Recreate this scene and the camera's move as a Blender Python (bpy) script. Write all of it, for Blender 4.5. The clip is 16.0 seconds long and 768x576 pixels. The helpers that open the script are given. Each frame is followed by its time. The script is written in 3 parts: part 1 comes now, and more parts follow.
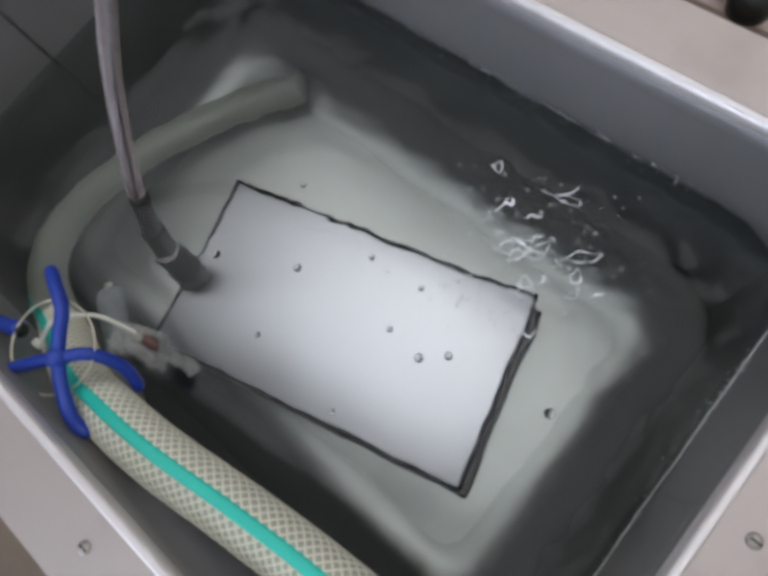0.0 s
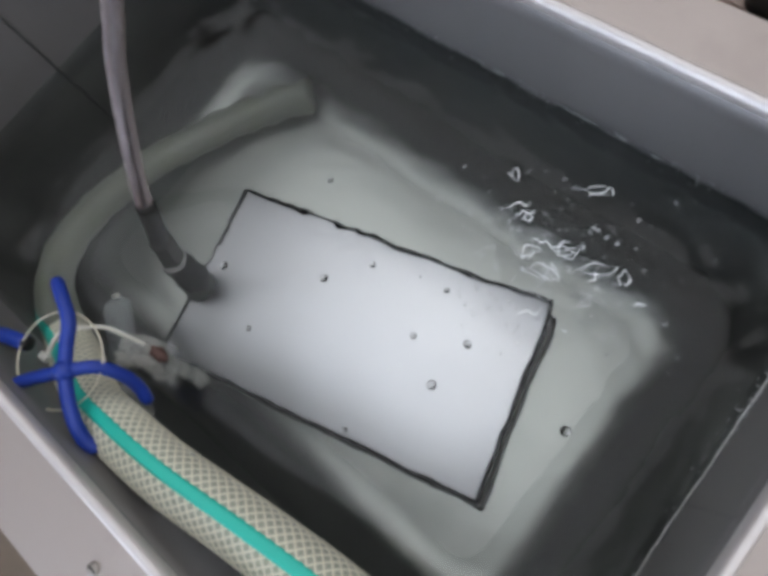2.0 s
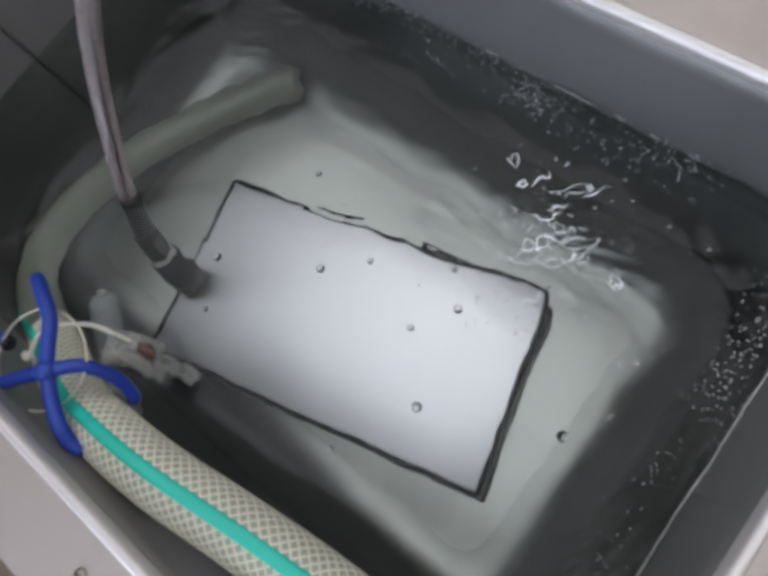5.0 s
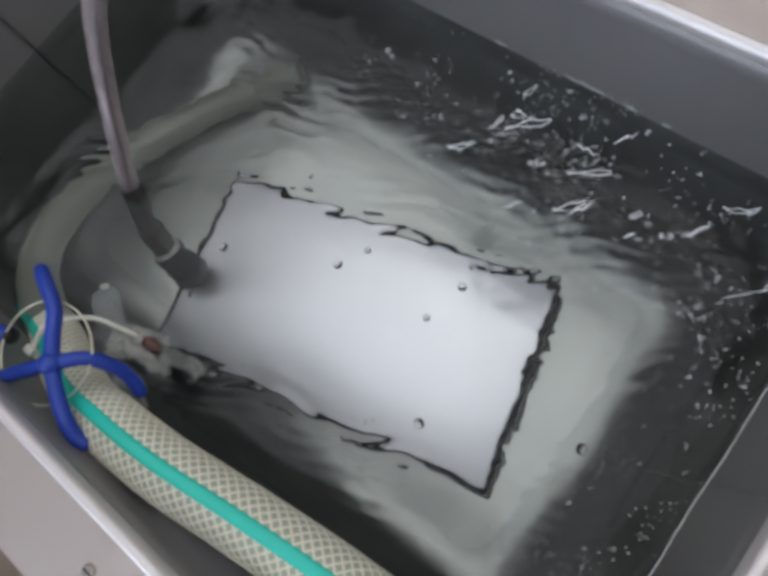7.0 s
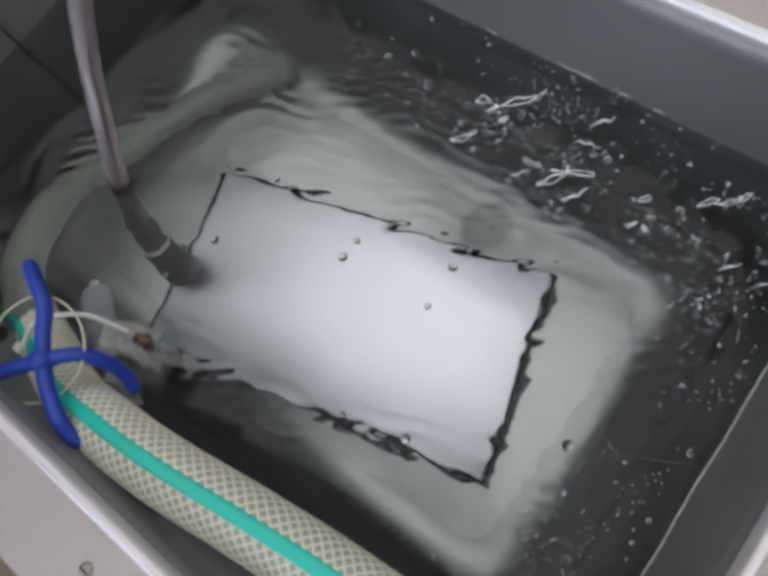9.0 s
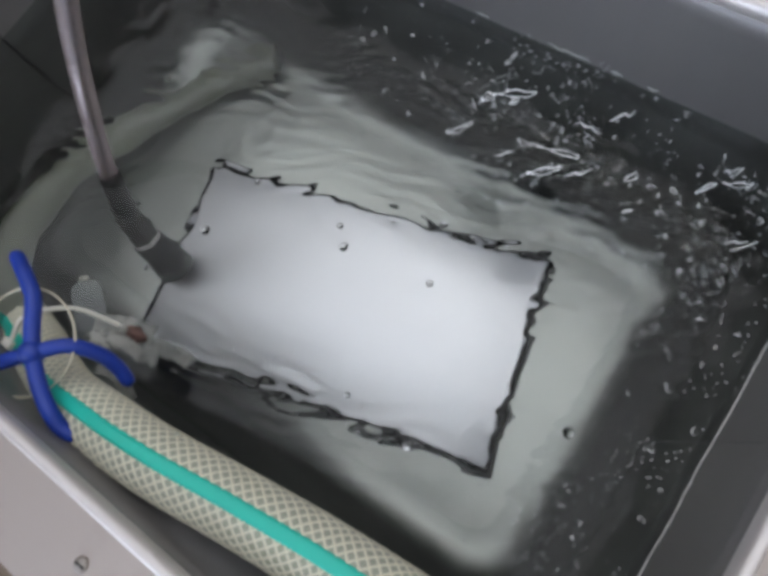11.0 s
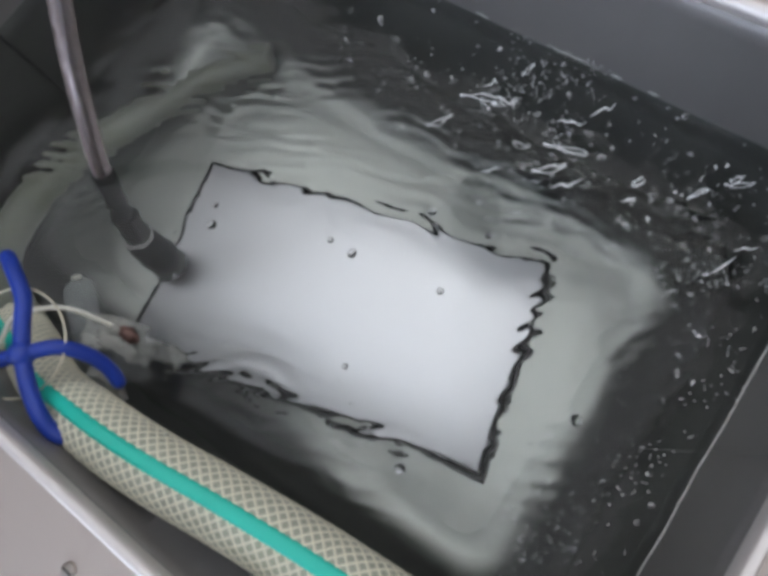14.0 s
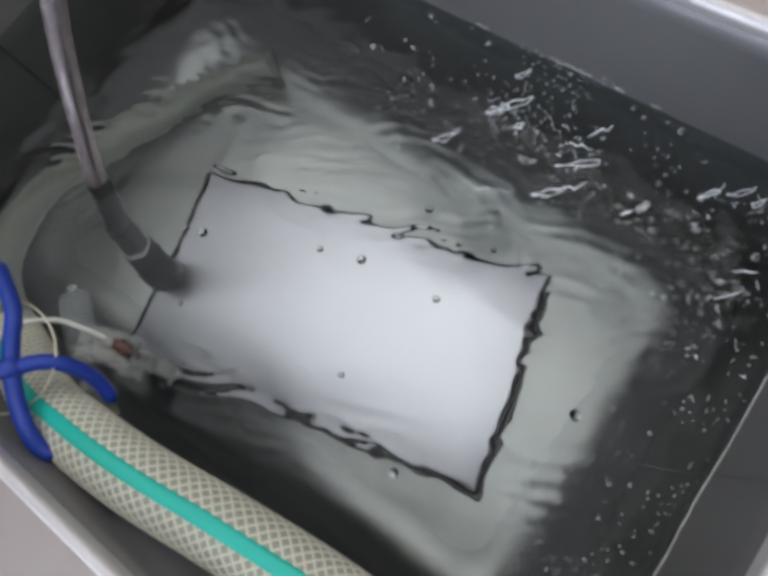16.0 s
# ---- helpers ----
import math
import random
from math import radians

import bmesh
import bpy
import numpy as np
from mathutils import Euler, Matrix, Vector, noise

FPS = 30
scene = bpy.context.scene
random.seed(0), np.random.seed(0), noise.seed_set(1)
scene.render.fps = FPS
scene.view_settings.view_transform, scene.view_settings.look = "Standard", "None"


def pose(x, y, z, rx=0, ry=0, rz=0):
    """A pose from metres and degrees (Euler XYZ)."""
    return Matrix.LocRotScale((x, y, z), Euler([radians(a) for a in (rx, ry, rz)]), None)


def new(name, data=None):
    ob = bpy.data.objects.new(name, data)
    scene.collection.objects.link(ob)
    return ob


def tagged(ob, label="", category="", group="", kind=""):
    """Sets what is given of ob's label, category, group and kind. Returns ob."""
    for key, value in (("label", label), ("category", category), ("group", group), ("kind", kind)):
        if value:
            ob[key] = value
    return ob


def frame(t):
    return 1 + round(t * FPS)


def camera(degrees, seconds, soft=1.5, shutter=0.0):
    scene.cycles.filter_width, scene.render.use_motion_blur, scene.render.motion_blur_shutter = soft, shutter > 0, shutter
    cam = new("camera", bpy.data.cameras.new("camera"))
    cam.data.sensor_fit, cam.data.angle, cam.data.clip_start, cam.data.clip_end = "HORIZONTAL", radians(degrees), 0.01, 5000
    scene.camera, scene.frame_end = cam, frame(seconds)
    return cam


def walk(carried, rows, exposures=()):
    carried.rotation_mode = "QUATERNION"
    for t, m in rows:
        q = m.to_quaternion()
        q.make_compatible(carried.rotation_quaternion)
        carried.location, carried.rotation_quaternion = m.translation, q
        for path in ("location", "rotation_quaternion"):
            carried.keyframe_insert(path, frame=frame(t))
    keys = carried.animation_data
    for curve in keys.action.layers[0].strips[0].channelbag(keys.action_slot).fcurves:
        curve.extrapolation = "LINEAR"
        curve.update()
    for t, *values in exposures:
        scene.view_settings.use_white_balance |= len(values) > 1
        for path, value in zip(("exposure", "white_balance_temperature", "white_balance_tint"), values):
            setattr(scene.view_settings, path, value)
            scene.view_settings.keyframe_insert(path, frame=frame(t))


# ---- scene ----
cam = camera(69.4, 16.0, soft=4.4)
PATH = [
    (0, 0.1106, -0.0498, 0.3620, 15.517, 9.685, 39.486),
    (0.5, 0.1091, -0.0521, 0.3601, 15.548, 9.578, 39.256),
    (1, 0.1072, -0.0548, 0.3571, 15.884, 9.845, 39.294),
    (1.5, 0.1037, -0.0570, 0.3563, 16.300, 10.048, 39.192),
    (2, 0.1033, -0.0530, 0.3536, 16.243, 10.349, 38.860),
    (2.5, 0.1031, -0.0499, 0.3496, 16.142, 10.694, 38.638),
    (3, 0.1023, -0.0472, 0.3465, 15.900, 11.105, 38.307),
    (3.5, 0.1024, -0.0447, 0.3420, 15.641, 11.385, 38.295),
    (4, 0.1023, -0.0467, 0.3428, 15.446, 10.981, 37.874),
    (6.5, 0.0974, -0.0603, 0.3384, 15.278, 9.865, 37.421),
    (7, 0.0961, -0.0628, 0.3372, 15.333, 9.725, 37.228),
    (7.5, 0.0964, -0.0639, 0.3382, 15.310, 9.458, 37.002),
    (8, 0.0956, -0.0667, 0.3340, 15.293, 9.531, 36.836),
    (8.5, 0.0953, -0.0689, 0.3364, 14.846, 9.092, 36.417),
    (9, 0.0946, -0.0695, 0.3335, 15.054, 8.878, 35.943),
    (11.5, 0.0984, -0.0830, 0.3257, 15.670, 8.127, 34.279),
    (12, 0.0995, -0.0854, 0.3275, 16.372, 7.630, 35.077),
    (12.5, 0.1005, -0.0882, 0.3255, 16.691, 7.538, 35.062),
    (13, 0.0990, -0.0849, 0.3257, 16.042, 7.666, 35.272),
    (13.5, 0.0979, -0.0804, 0.3254, 15.343, 7.893, 34.846),
    (14, 0.0957, -0.0756, 0.3236, 15.051, 8.106, 34.931),
    (14.5, 0.0942, -0.0709, 0.3243, 14.768, 7.988, 35.296),
    (15, 0.0962, -0.0699, 0.3245, 14.979, 8.097, 35.317),
    (15.5, 0.0960, -0.0687, 0.3229, 15.423, 8.085, 35.532),
    (16, 0.0952, -0.0681, 0.3191, 15.722, 8.425, 35.446),
]
walk(cam, [(t, pose(x, y, z, rx, ry, rz)) for t, x, y, z, rx, ry, rz in PATH])

# ---- light ----
scene.view_settings.exposure = 0.04
world = bpy.data.worlds.new("world")
scene.world = world
world.use_nodes = True
world.node_tree.nodes["Background"].inputs[0].default_value = (0.5, 0.55, 0.6, 1)
world.node_tree.nodes["Background"].inputs[1].default_value = 0.3
PANEL_STRENGTH = 1.02
WINDOW_STRENGTH = 4.0
TUBE_STRENGTH = 9.0


# ---- materials ----
def material(name, colour, rough=0.5, metal=0.0, vary=0.12, scale=30.0, rough_vary=0.1, bump=0.05, bump_scale=200.0,
             stretch=(1, 1, 1), spec=0.5, alpha=1.0, transmission=0.0, ior=1.45, stain=None, stain_scale=6.0, stain_at=(0.5, 0.65)):
    """A surface with colour variation at a coarse and a fine scale, uneven gloss and fine relief."""
    m = bpy.data.materials.new(name)
    m.use_nodes = True
    nt = m.node_tree
    b = nt.nodes["Principled BSDF"]
    tc = nt.nodes.new("ShaderNodeTexCoord")
    mp = nt.nodes.new("ShaderNodeMapping")
    mp.inputs["Scale"].default_value = stretch
    nt.links.new(tc.outputs["Object"], mp.inputs["Vector"])

    def noise_node(sc, detail=4.0, vec=mp.outputs["Vector"]):
        n = nt.nodes.new("ShaderNodeTexNoise")
        n.inputs["Scale"].default_value, n.inputs["Detail"].default_value = sc, detail
        nt.links.new(vec, n.inputs["Vector"])
        return n

    coarse, fine = noise_node(scale), noise_node(scale * 9)
    ramp = nt.nodes.new("ShaderNodeMixRGB")
    ramp.inputs[1].default_value = (*[c * (1 - vary) for c in colour], 1)
    ramp.inputs[2].default_value = (*[min(1, c * (1 + vary)) for c in colour], 1)
    mix = nt.nodes.new("ShaderNodeMath")
    mix.operation = "MULTIPLY_ADD"
    mix.inputs[1].default_value = 0.35
    nt.links.new(fine.outputs["Fac"], mix.inputs[0])
    sc2 = nt.nodes.new("ShaderNodeMath")
    sc2.operation = "MULTIPLY"
    sc2.inputs[1].default_value = 0.65
    nt.links.new(coarse.outputs["Fac"], sc2.inputs[0])
    nt.links.new(sc2.outputs[0], mix.inputs[2])
    nt.links.new(mix.outputs[0], ramp.inputs[0])
    out = ramp.outputs[0]
    if stain:
        st = noise_node(stain_scale, 5.0, tc.outputs["Object"])
        cr = nt.nodes.new("ShaderNodeMapRange")
        cr.inputs["From Min"].default_value, cr.inputs["From Max"].default_value = stain_at
        nt.links.new(st.outputs["Fac"], cr.inputs["Value"])
        sm = nt.nodes.new("ShaderNodeMixRGB")
        nt.links.new(cr.outputs[0], sm.inputs[0])
        nt.links.new(out, sm.inputs[1])
        sm.inputs[2].default_value = (*stain, 1)
        out = sm.outputs[0]
    nt.links.new(out, b.inputs["Base Color"])
    rr = nt.nodes.new("ShaderNodeMapRange")
    rr.inputs["To Min"].default_value = max(0.02, rough - rough_vary)
    rr.inputs["To Max"].default_value = min(1, rough + rough_vary)
    nt.links.new(mix.outputs[0], rr.inputs["Value"])
    nt.links.new(rr.outputs[0], b.inputs["Roughness"])
    bn = nt.nodes.new("ShaderNodeBump")
    bn.inputs["Strength"].default_value = bump
    bn.inputs["Distance"].default_value = 0.001
    bt = noise_node(bump_scale)
    nt.links.new(bt.outputs["Fac"], bn.inputs["Height"])
    nt.links.new(bn.outputs[0], b.inputs["Normal"])
    b.inputs["Metallic"].default_value = metal
    b.inputs["Specular IOR Level"].default_value = spec
    b.inputs["Alpha"].default_value = alpha
    b.inputs["Transmission Weight"].default_value = transmission
    b.inputs["IOR"].default_value = ior
    return m


def shade_above(m, colour, z0, z1, rough, metal, ragged):
    """Painted shade: a dark dull tone that begins between two heights of the thing."""
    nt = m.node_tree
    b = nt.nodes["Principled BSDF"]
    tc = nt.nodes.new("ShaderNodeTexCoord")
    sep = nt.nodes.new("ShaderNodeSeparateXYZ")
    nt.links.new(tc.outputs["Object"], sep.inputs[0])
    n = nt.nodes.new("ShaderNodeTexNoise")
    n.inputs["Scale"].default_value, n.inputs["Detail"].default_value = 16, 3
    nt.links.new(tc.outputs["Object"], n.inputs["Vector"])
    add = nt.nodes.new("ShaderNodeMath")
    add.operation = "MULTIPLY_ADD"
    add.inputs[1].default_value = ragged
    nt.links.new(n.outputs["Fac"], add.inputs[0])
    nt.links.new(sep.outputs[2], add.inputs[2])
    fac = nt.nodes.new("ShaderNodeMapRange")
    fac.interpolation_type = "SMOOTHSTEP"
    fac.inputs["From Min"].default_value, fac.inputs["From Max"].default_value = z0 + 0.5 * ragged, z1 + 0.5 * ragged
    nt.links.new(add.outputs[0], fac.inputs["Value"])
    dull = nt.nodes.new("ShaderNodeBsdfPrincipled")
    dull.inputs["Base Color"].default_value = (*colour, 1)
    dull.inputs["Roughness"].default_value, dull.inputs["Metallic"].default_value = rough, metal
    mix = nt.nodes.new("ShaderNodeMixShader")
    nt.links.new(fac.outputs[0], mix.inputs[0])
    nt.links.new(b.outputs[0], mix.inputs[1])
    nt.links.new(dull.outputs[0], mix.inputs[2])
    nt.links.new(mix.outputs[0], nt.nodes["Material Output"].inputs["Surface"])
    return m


def glow(name, colour, strength):
    m = bpy.data.materials.new(name)
    m.use_nodes = True
    b = m.node_tree.nodes["Principled BSDF"]
    b.inputs["Base Color"].default_value = (0.9, 0.9, 0.9, 1)
    b.inputs["Emission Color"].default_value = (*colour, 1)
    b.inputs["Emission Strength"].default_value = strength
    return m


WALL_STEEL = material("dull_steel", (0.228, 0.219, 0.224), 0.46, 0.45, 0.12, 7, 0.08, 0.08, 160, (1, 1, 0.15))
# wall steel again, with the underwater darkness put into its colour
LOWER_STEEL = material("underwater_shade_steel", (0.15, 0.154, 0.148), 0.45, 0.6, 0.3, 14, 0.1, 0.1, 160)
WELD_PALE = material("ground_weld", (0.19, 0.19, 0.20), 0.5, 0.5, 0.2, 120, 0.1, 0.2, 400)
FLOOR_STEEL = material("satin_steel", (0.49, 0.505, 0.475), 0.34, 1.0, 0.10, 9, 0.05, 0.01, 60, stain=(0.36, 0.375, 0.35), stain_scale=11, stain_at=(0.52, 0.75))
COVE_STEEL = shade_above(material("cove_shade_steel", (0.40, 0.412, 0.388), 0.38, 1.0, 0.10, 9, 0.05, 0.01, 60), (0.085, 0.088, 0.084), 0.5536, 0.5665, 0.6, 0.1, 0.005)
DECK_STEEL = material("warm_brushed_steel", (0.43, 0.378, 0.352), 0.5, 0.55, 0.05, 14, 0.06, 0.06, 220, (0.25, 1, 1),
                      stain=(0.34, 0.29, 0.27), stain_scale=18, stain_at=(0.55, 0.85))
EDGE_STEEL = material("polished_steel_edge", (0.62, 0.585, 0.58), 0.45, 0.6, 0.05, 30, 0.05, 0.03, 200)
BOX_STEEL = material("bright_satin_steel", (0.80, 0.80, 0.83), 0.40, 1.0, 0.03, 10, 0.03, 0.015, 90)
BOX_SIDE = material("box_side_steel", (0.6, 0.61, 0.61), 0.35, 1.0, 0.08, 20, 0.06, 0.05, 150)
BOX_EDGE = material("edge_dark_reflection", (0.02, 0.02, 0.022), 0.5, 0.3, 0.2, 60, 0.1, 0.1, 300)
WELD = material("weld_bead", (0.13, 0.13, 0.13), 0.5, 0.8, 0.2, 120, 0.1, 0.3, 400)
SCALE_LINE = material("mineral_scale", (0.84, 0.85, 0.82), 0.7, 0.0, 0.2, 90, 0.1, 0.3, 500)
SCREW = material("dull_screw", (0.33, 0.30, 0.28), 0.5, 0.8, 0.15, 90, 0.1, 0.1, 500)
CONDUIT = material("braided_steel", (0.38, 0.335, 0.34), 0.17, 1.0, 0.12, 60, 0.08, 0.1, 600)
NUT = material("nickel_nut", (0.075, 0.072, 0.065), 0.42, 0.8, 0.2, 80, 0.12, 0.15, 300)
BLACK = material("black_rubber", (0.018, 0.018, 0.017), 0.45, 0.0, 0.3, 60, 0.1, 0.15, 250)
HOSE = material("pale_green_pvc", (0.325, 0.342, 0.282), 0.32, 0.0, 0.08, 25, 0.08, 0.06, 200, spec=0.5, stain=(0.32, 0.34, 0.26), stain_scale=22)
THREAD = material("cream_thread", (0.64, 0.62, 0.50), 0.55, 0.0, 0.12, 200, 0.1, 0.1, 600)
TEAL = material("teal_stripe", (0.02, 0.50, 0.40), 0.35, 0.0, 0.08, 30, 0.08, 0.03, 200)
BLUE = material("blue_rubber", (0.012, 0.042, 0.31), 0.38, 0.0, 0.15, 50, 0.08, 0.1, 200)
WIRE = material("pale_wire", (0.62, 0.58, 0.46), 0.35, 0.6, 0.1, 100, 0.1, 0.05, 300)
NYLON = material("white_nylon", (0.70, 0.69, 0.62), 0.45, 0.0, 0.1, 60, 0.1, 0.05, 300)
TAPE = material("clear_tape", (0.72, 0.72, 0.68), 0.25, 0.0, 0.15, 60, 0.1, 0.3, 200, alpha=0.34)
BROWN = material("brown_rust", (0.12, 0.065, 0.055), 0.6, 0.0, 0.3, 120, 0.1, 0.3, 300)
CLEAR = material("clouded_plastic", (0.62, 0.66, 0.66), 0.3, 0.0, 0.1, 60, 0.1, 0.05, 200, alpha=0.22)
CONCRETE = material("brown_concrete", (0.22, 0.17, 0.13), 0.8, 0.0, 0.25, 5, 0.1, 0.3, 60)
PLASTER = material("beige_plaster", (0.72, 0.66, 0.59), 0.85, 0.0, 0.06, 2, 0.05, 0.2, 40)
DIMMING_PLASTER = material("dimming_brown", (0.16, 0.13, 0.11), 0.85, 0.0, 0.1, 2, 0.05, 0.2, 40)
WHITE_PAINT = material("white_ceiling_paint", (0.80, 0.80, 0.79), 0.9, 0.0, 0.03, 2, 0.05, 0.1, 40)
CABINET = material("cabinet_steel", (0.42, 0.38, 0.35), 0.45, 0.6, 0.08, 5, 0.06, 0.05, 120)
DARK_FILL = material("dark_brown_fill", (0.055, 0.038, 0.032), 0.7, 0.0, 0.2, 14, 0.1, 0.15, 120)
TABLE = material("brown_board", (0.40, 0.31, 0.27), 0.6, 0.0, 0.15, 12, 0.1, 0.1, 120, (1, 6, 1))
SKY_GLOW = glow("window_sky", (0.80, 0.92, 1.12), WINDOW_STRENGTH)
TUBE_GLOW = glow("lamp_tube", (0.97, 0.99, 1.0), TUBE_STRENGTH)
LAMP_GLOW = glow("lamp_diffuser", (0.95, 0.98, 1.03), PANEL_STRENGTH)


def water_material():
    m = bpy.data.materials.new("tank_water")
    m.use_nodes = True
    b = m.node_tree.nodes["Principled BSDF"]
    b.inputs["Base Color"].default_value = (0.83, 0.855, 0.845, 1)
    b.inputs["Roughness"].default_value = 0.0
    b.inputs["IOR"].default_value = 1.333
    b.inputs["Transmission Weight"].default_value = 1.0
    nt = m.node_tree
    tc = nt.nodes.new("ShaderNodeTexCoord")
    n = nt.nodes.new("ShaderNodeTexNoise")
    n.inputs["Scale"].default_value, n.inputs["Detail"].default_value = 60, 3
    nt.links.new(tc.outputs["Object"], n.inputs["Vector"])
    bn = nt.nodes.new("ShaderNodeBump")
    bn.inputs["Strength"].default_value, bn.inputs["Distance"].default_value = 0.25, 0.001
    nt.links.new(n.outputs["Fac"], bn.inputs["Height"])
    nt.links.new(bn.outputs[0], b.inputs["Normal"])
    return m


def glint_material(name, alpha, metal=0.45):
    """Painted lamp glints: half see-through, half mirror-white."""
    m = bpy.data.materials.new(name)
    m.use_nodes = True
    b = m.node_tree.nodes["Principled BSDF"]
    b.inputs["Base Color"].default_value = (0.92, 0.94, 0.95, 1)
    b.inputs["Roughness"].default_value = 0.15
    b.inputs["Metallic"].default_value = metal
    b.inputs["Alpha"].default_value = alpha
    return m


WATER = water_material()
GLINT = glint_material("painted_glint", 0.58, 0.1)
LOOP = glint_material("painted_glint_ring", 0.90, 0.0)


# ---- mesh helpers ----
def part(name, bm, mat, parent=None, label="", smooth=True, tidy=True):
    if tidy:
        bmesh.ops.recalc_face_normals(bm, faces=bm.faces[:])
    me = bpy.data.meshes.new(name)
    bm.to_mesh(me)
    bm.free()
    me.materials.append(mat)
    if smooth:
        for p in me.polygons:
            p.use_smooth = True
    ob = new(name, me)
    if parent:
        ob.parent = parent
    if label:
        ob["label"] = label
    return ob


def thing(name, label, category, at=(0, 0, 0), kind="", group=""):
    e = new(name)
    e.empty_display_size = 0.02
    e.location = at
    return tagged(e, label, category, group, kind)


def spline(points, n):
    """n points at even steps along a Catmull-Rom curve."""
    p = [Vector(q) for q in points]
    p = [2 * p[0] - p[1]] + p + [2 * p[-1] - p[-2]]
    fine = []
    for i in range(1, len(p) - 2):
        for k in range(24):
            t = k / 24
            a, b, c, e = p[i - 1], p[i], p[i + 1], p[i + 2]
            fine.append(0.5 * (2 * b + (c - a) * t + (2 * a - 5 * b + 4 * c - e) * t * t + (3 * b - a - 3 * c + e) * t ** 3))
    fine.append(p[-2])
    run = [0.0]
    for a, b in zip(fine, fine[1:]):
        run.append(run[-1] + (b - a).length)
    out, j = [], 0
    for k in range(n):
        s = run[-1] * k / (n - 1)
        while j < len(run) - 2 and run[j + 1] < s:
            j += 1
        u = (s - run[j]) / max(1e-9, run[j + 1] - run[j])
        out.append(fine[j].lerp(fine[j + 1], min(1, u)))
    return out


def frames_along(pts, up=Vector((0, 0, 1))):
    """A side and a top direction at every point, turning as little as possible."""
    out = []
    for i, p in enumerate(pts):
        d = (pts[min(i + 1, len(pts) - 1)] - pts[max(i - 1, 0)]).normalized()
        if not out:
            s = d.cross(up)
            s = s.normalized() if s.length > 1e-4 else Vector((1, 0, 0))
        else:
            s = out[-1][0]
            s = (s - d * s.dot(d)).normalized()
        out.append((s, s.cross(d).normalized()))
    return out


def tube(bm, pts, radius, sides=12, caps=True, closed=False, fr=None):
    """A round tube along the points; radius is a number or a function of 0..1."""
    fr = fr or frames_along(pts)
    rings = []
    n = len(pts)
    for i, (p, (s, u)) in enumerate(zip(pts, fr)):
        r = radius(i / max(1, n - 1)) if callable(radius) else radius
        rings.append([bm.verts.new(p + r * (math.cos(a) * s + math.sin(a) * u)) for a in [2 * math.pi * k / sides for k in range(sides)]])
    pairs = list(zip(rings, rings[1:])) + ([(rings[-1], rings[0])] if closed else [])
    for a, b in pairs:
        for k in range(sides):
            bm.faces.new((a[k], a[(k + 1) % sides], b[(k + 1) % sides], b[k]))
    if caps and not closed:
        bm.faces.new(rings[0][::-1])
        bm.faces.new(rings[-1])
    return bm


def block(sx, sy, sz, at=(0, 0, 0), bevel=0.002, segments=2):
    bm = bmesh.new()
    bmesh.ops.create_cube(bm, size=1, matrix=Matrix.Translation(at) @ Matrix.Diagonal((sx, sy, sz, 1)))
    if bevel:
        bmesh.ops.bevel(bm, geom=bm.edges[:], offset=bevel, segments=segments, affect="EDGES", profile=0.6)
    return bm


def lathe(profile, sides=24, m=Matrix()):
    """Turns (radius, height) pairs about the z axis."""
    bm = bmesh.new()
    rings = [[bm.verts.new(m @ Vector((r * math.cos(2 * math.pi * k / sides), r * math.sin(2 * math.pi * k / sides), z))) for k in range(sides)] for r, z in profile]
    for a, b in zip(rings, rings[1:]):
        for k in range(sides):
            bm.faces.new((a[k], a[(k + 1) % sides], b[(k + 1) % sides], b[k]))
    bm.faces.new(rings[0][::-1])
    bm.faces.new(rings[-1])
    return bm


def smooth_step(t, a, b):
    u = min(1, max(0, (t - a) / (b - a)))
    return u * u * (3 - 2 * u)


def axis_pose(a, b):
    """The pose at a whose z axis points to b."""
    d = Vector(b) - Vector(a)
    return Matrix.Translation(a) @ d.to_track_quat("Z", "Y").to_matrix().to_4x4()


# ---- the tank ----
X0, X1, Y0, Y1 = -0.373, 0.2030, -0.1960, 0.164
RIM, FLOOR_Z, CORNER, COVE = 0.085, -0.215, 0.058, 0.055
FLANGE = 0.045


def rounded_loop(inset, r, n=8):
    """The tank's inner outline, counter-clockwise, moved inwards by inset."""
    x0, x1, y0, y1 = X0 + inset, X1 - inset, Y0 + inset, Y1 - inset
    out = []
    for cx, cy, a0 in ((x1 - r, y1 - r, 0), (x0 + r, y1 - r, 90), (x0 + r, y0 + r, 180), (x1 - r, y0 + r, 270)):
        for k in range(n + 1):
            a = radians(a0 + 90 * k / n)
            out.append((cx + r * math.cos(a), cy + r * math.sin(a)))
    return out


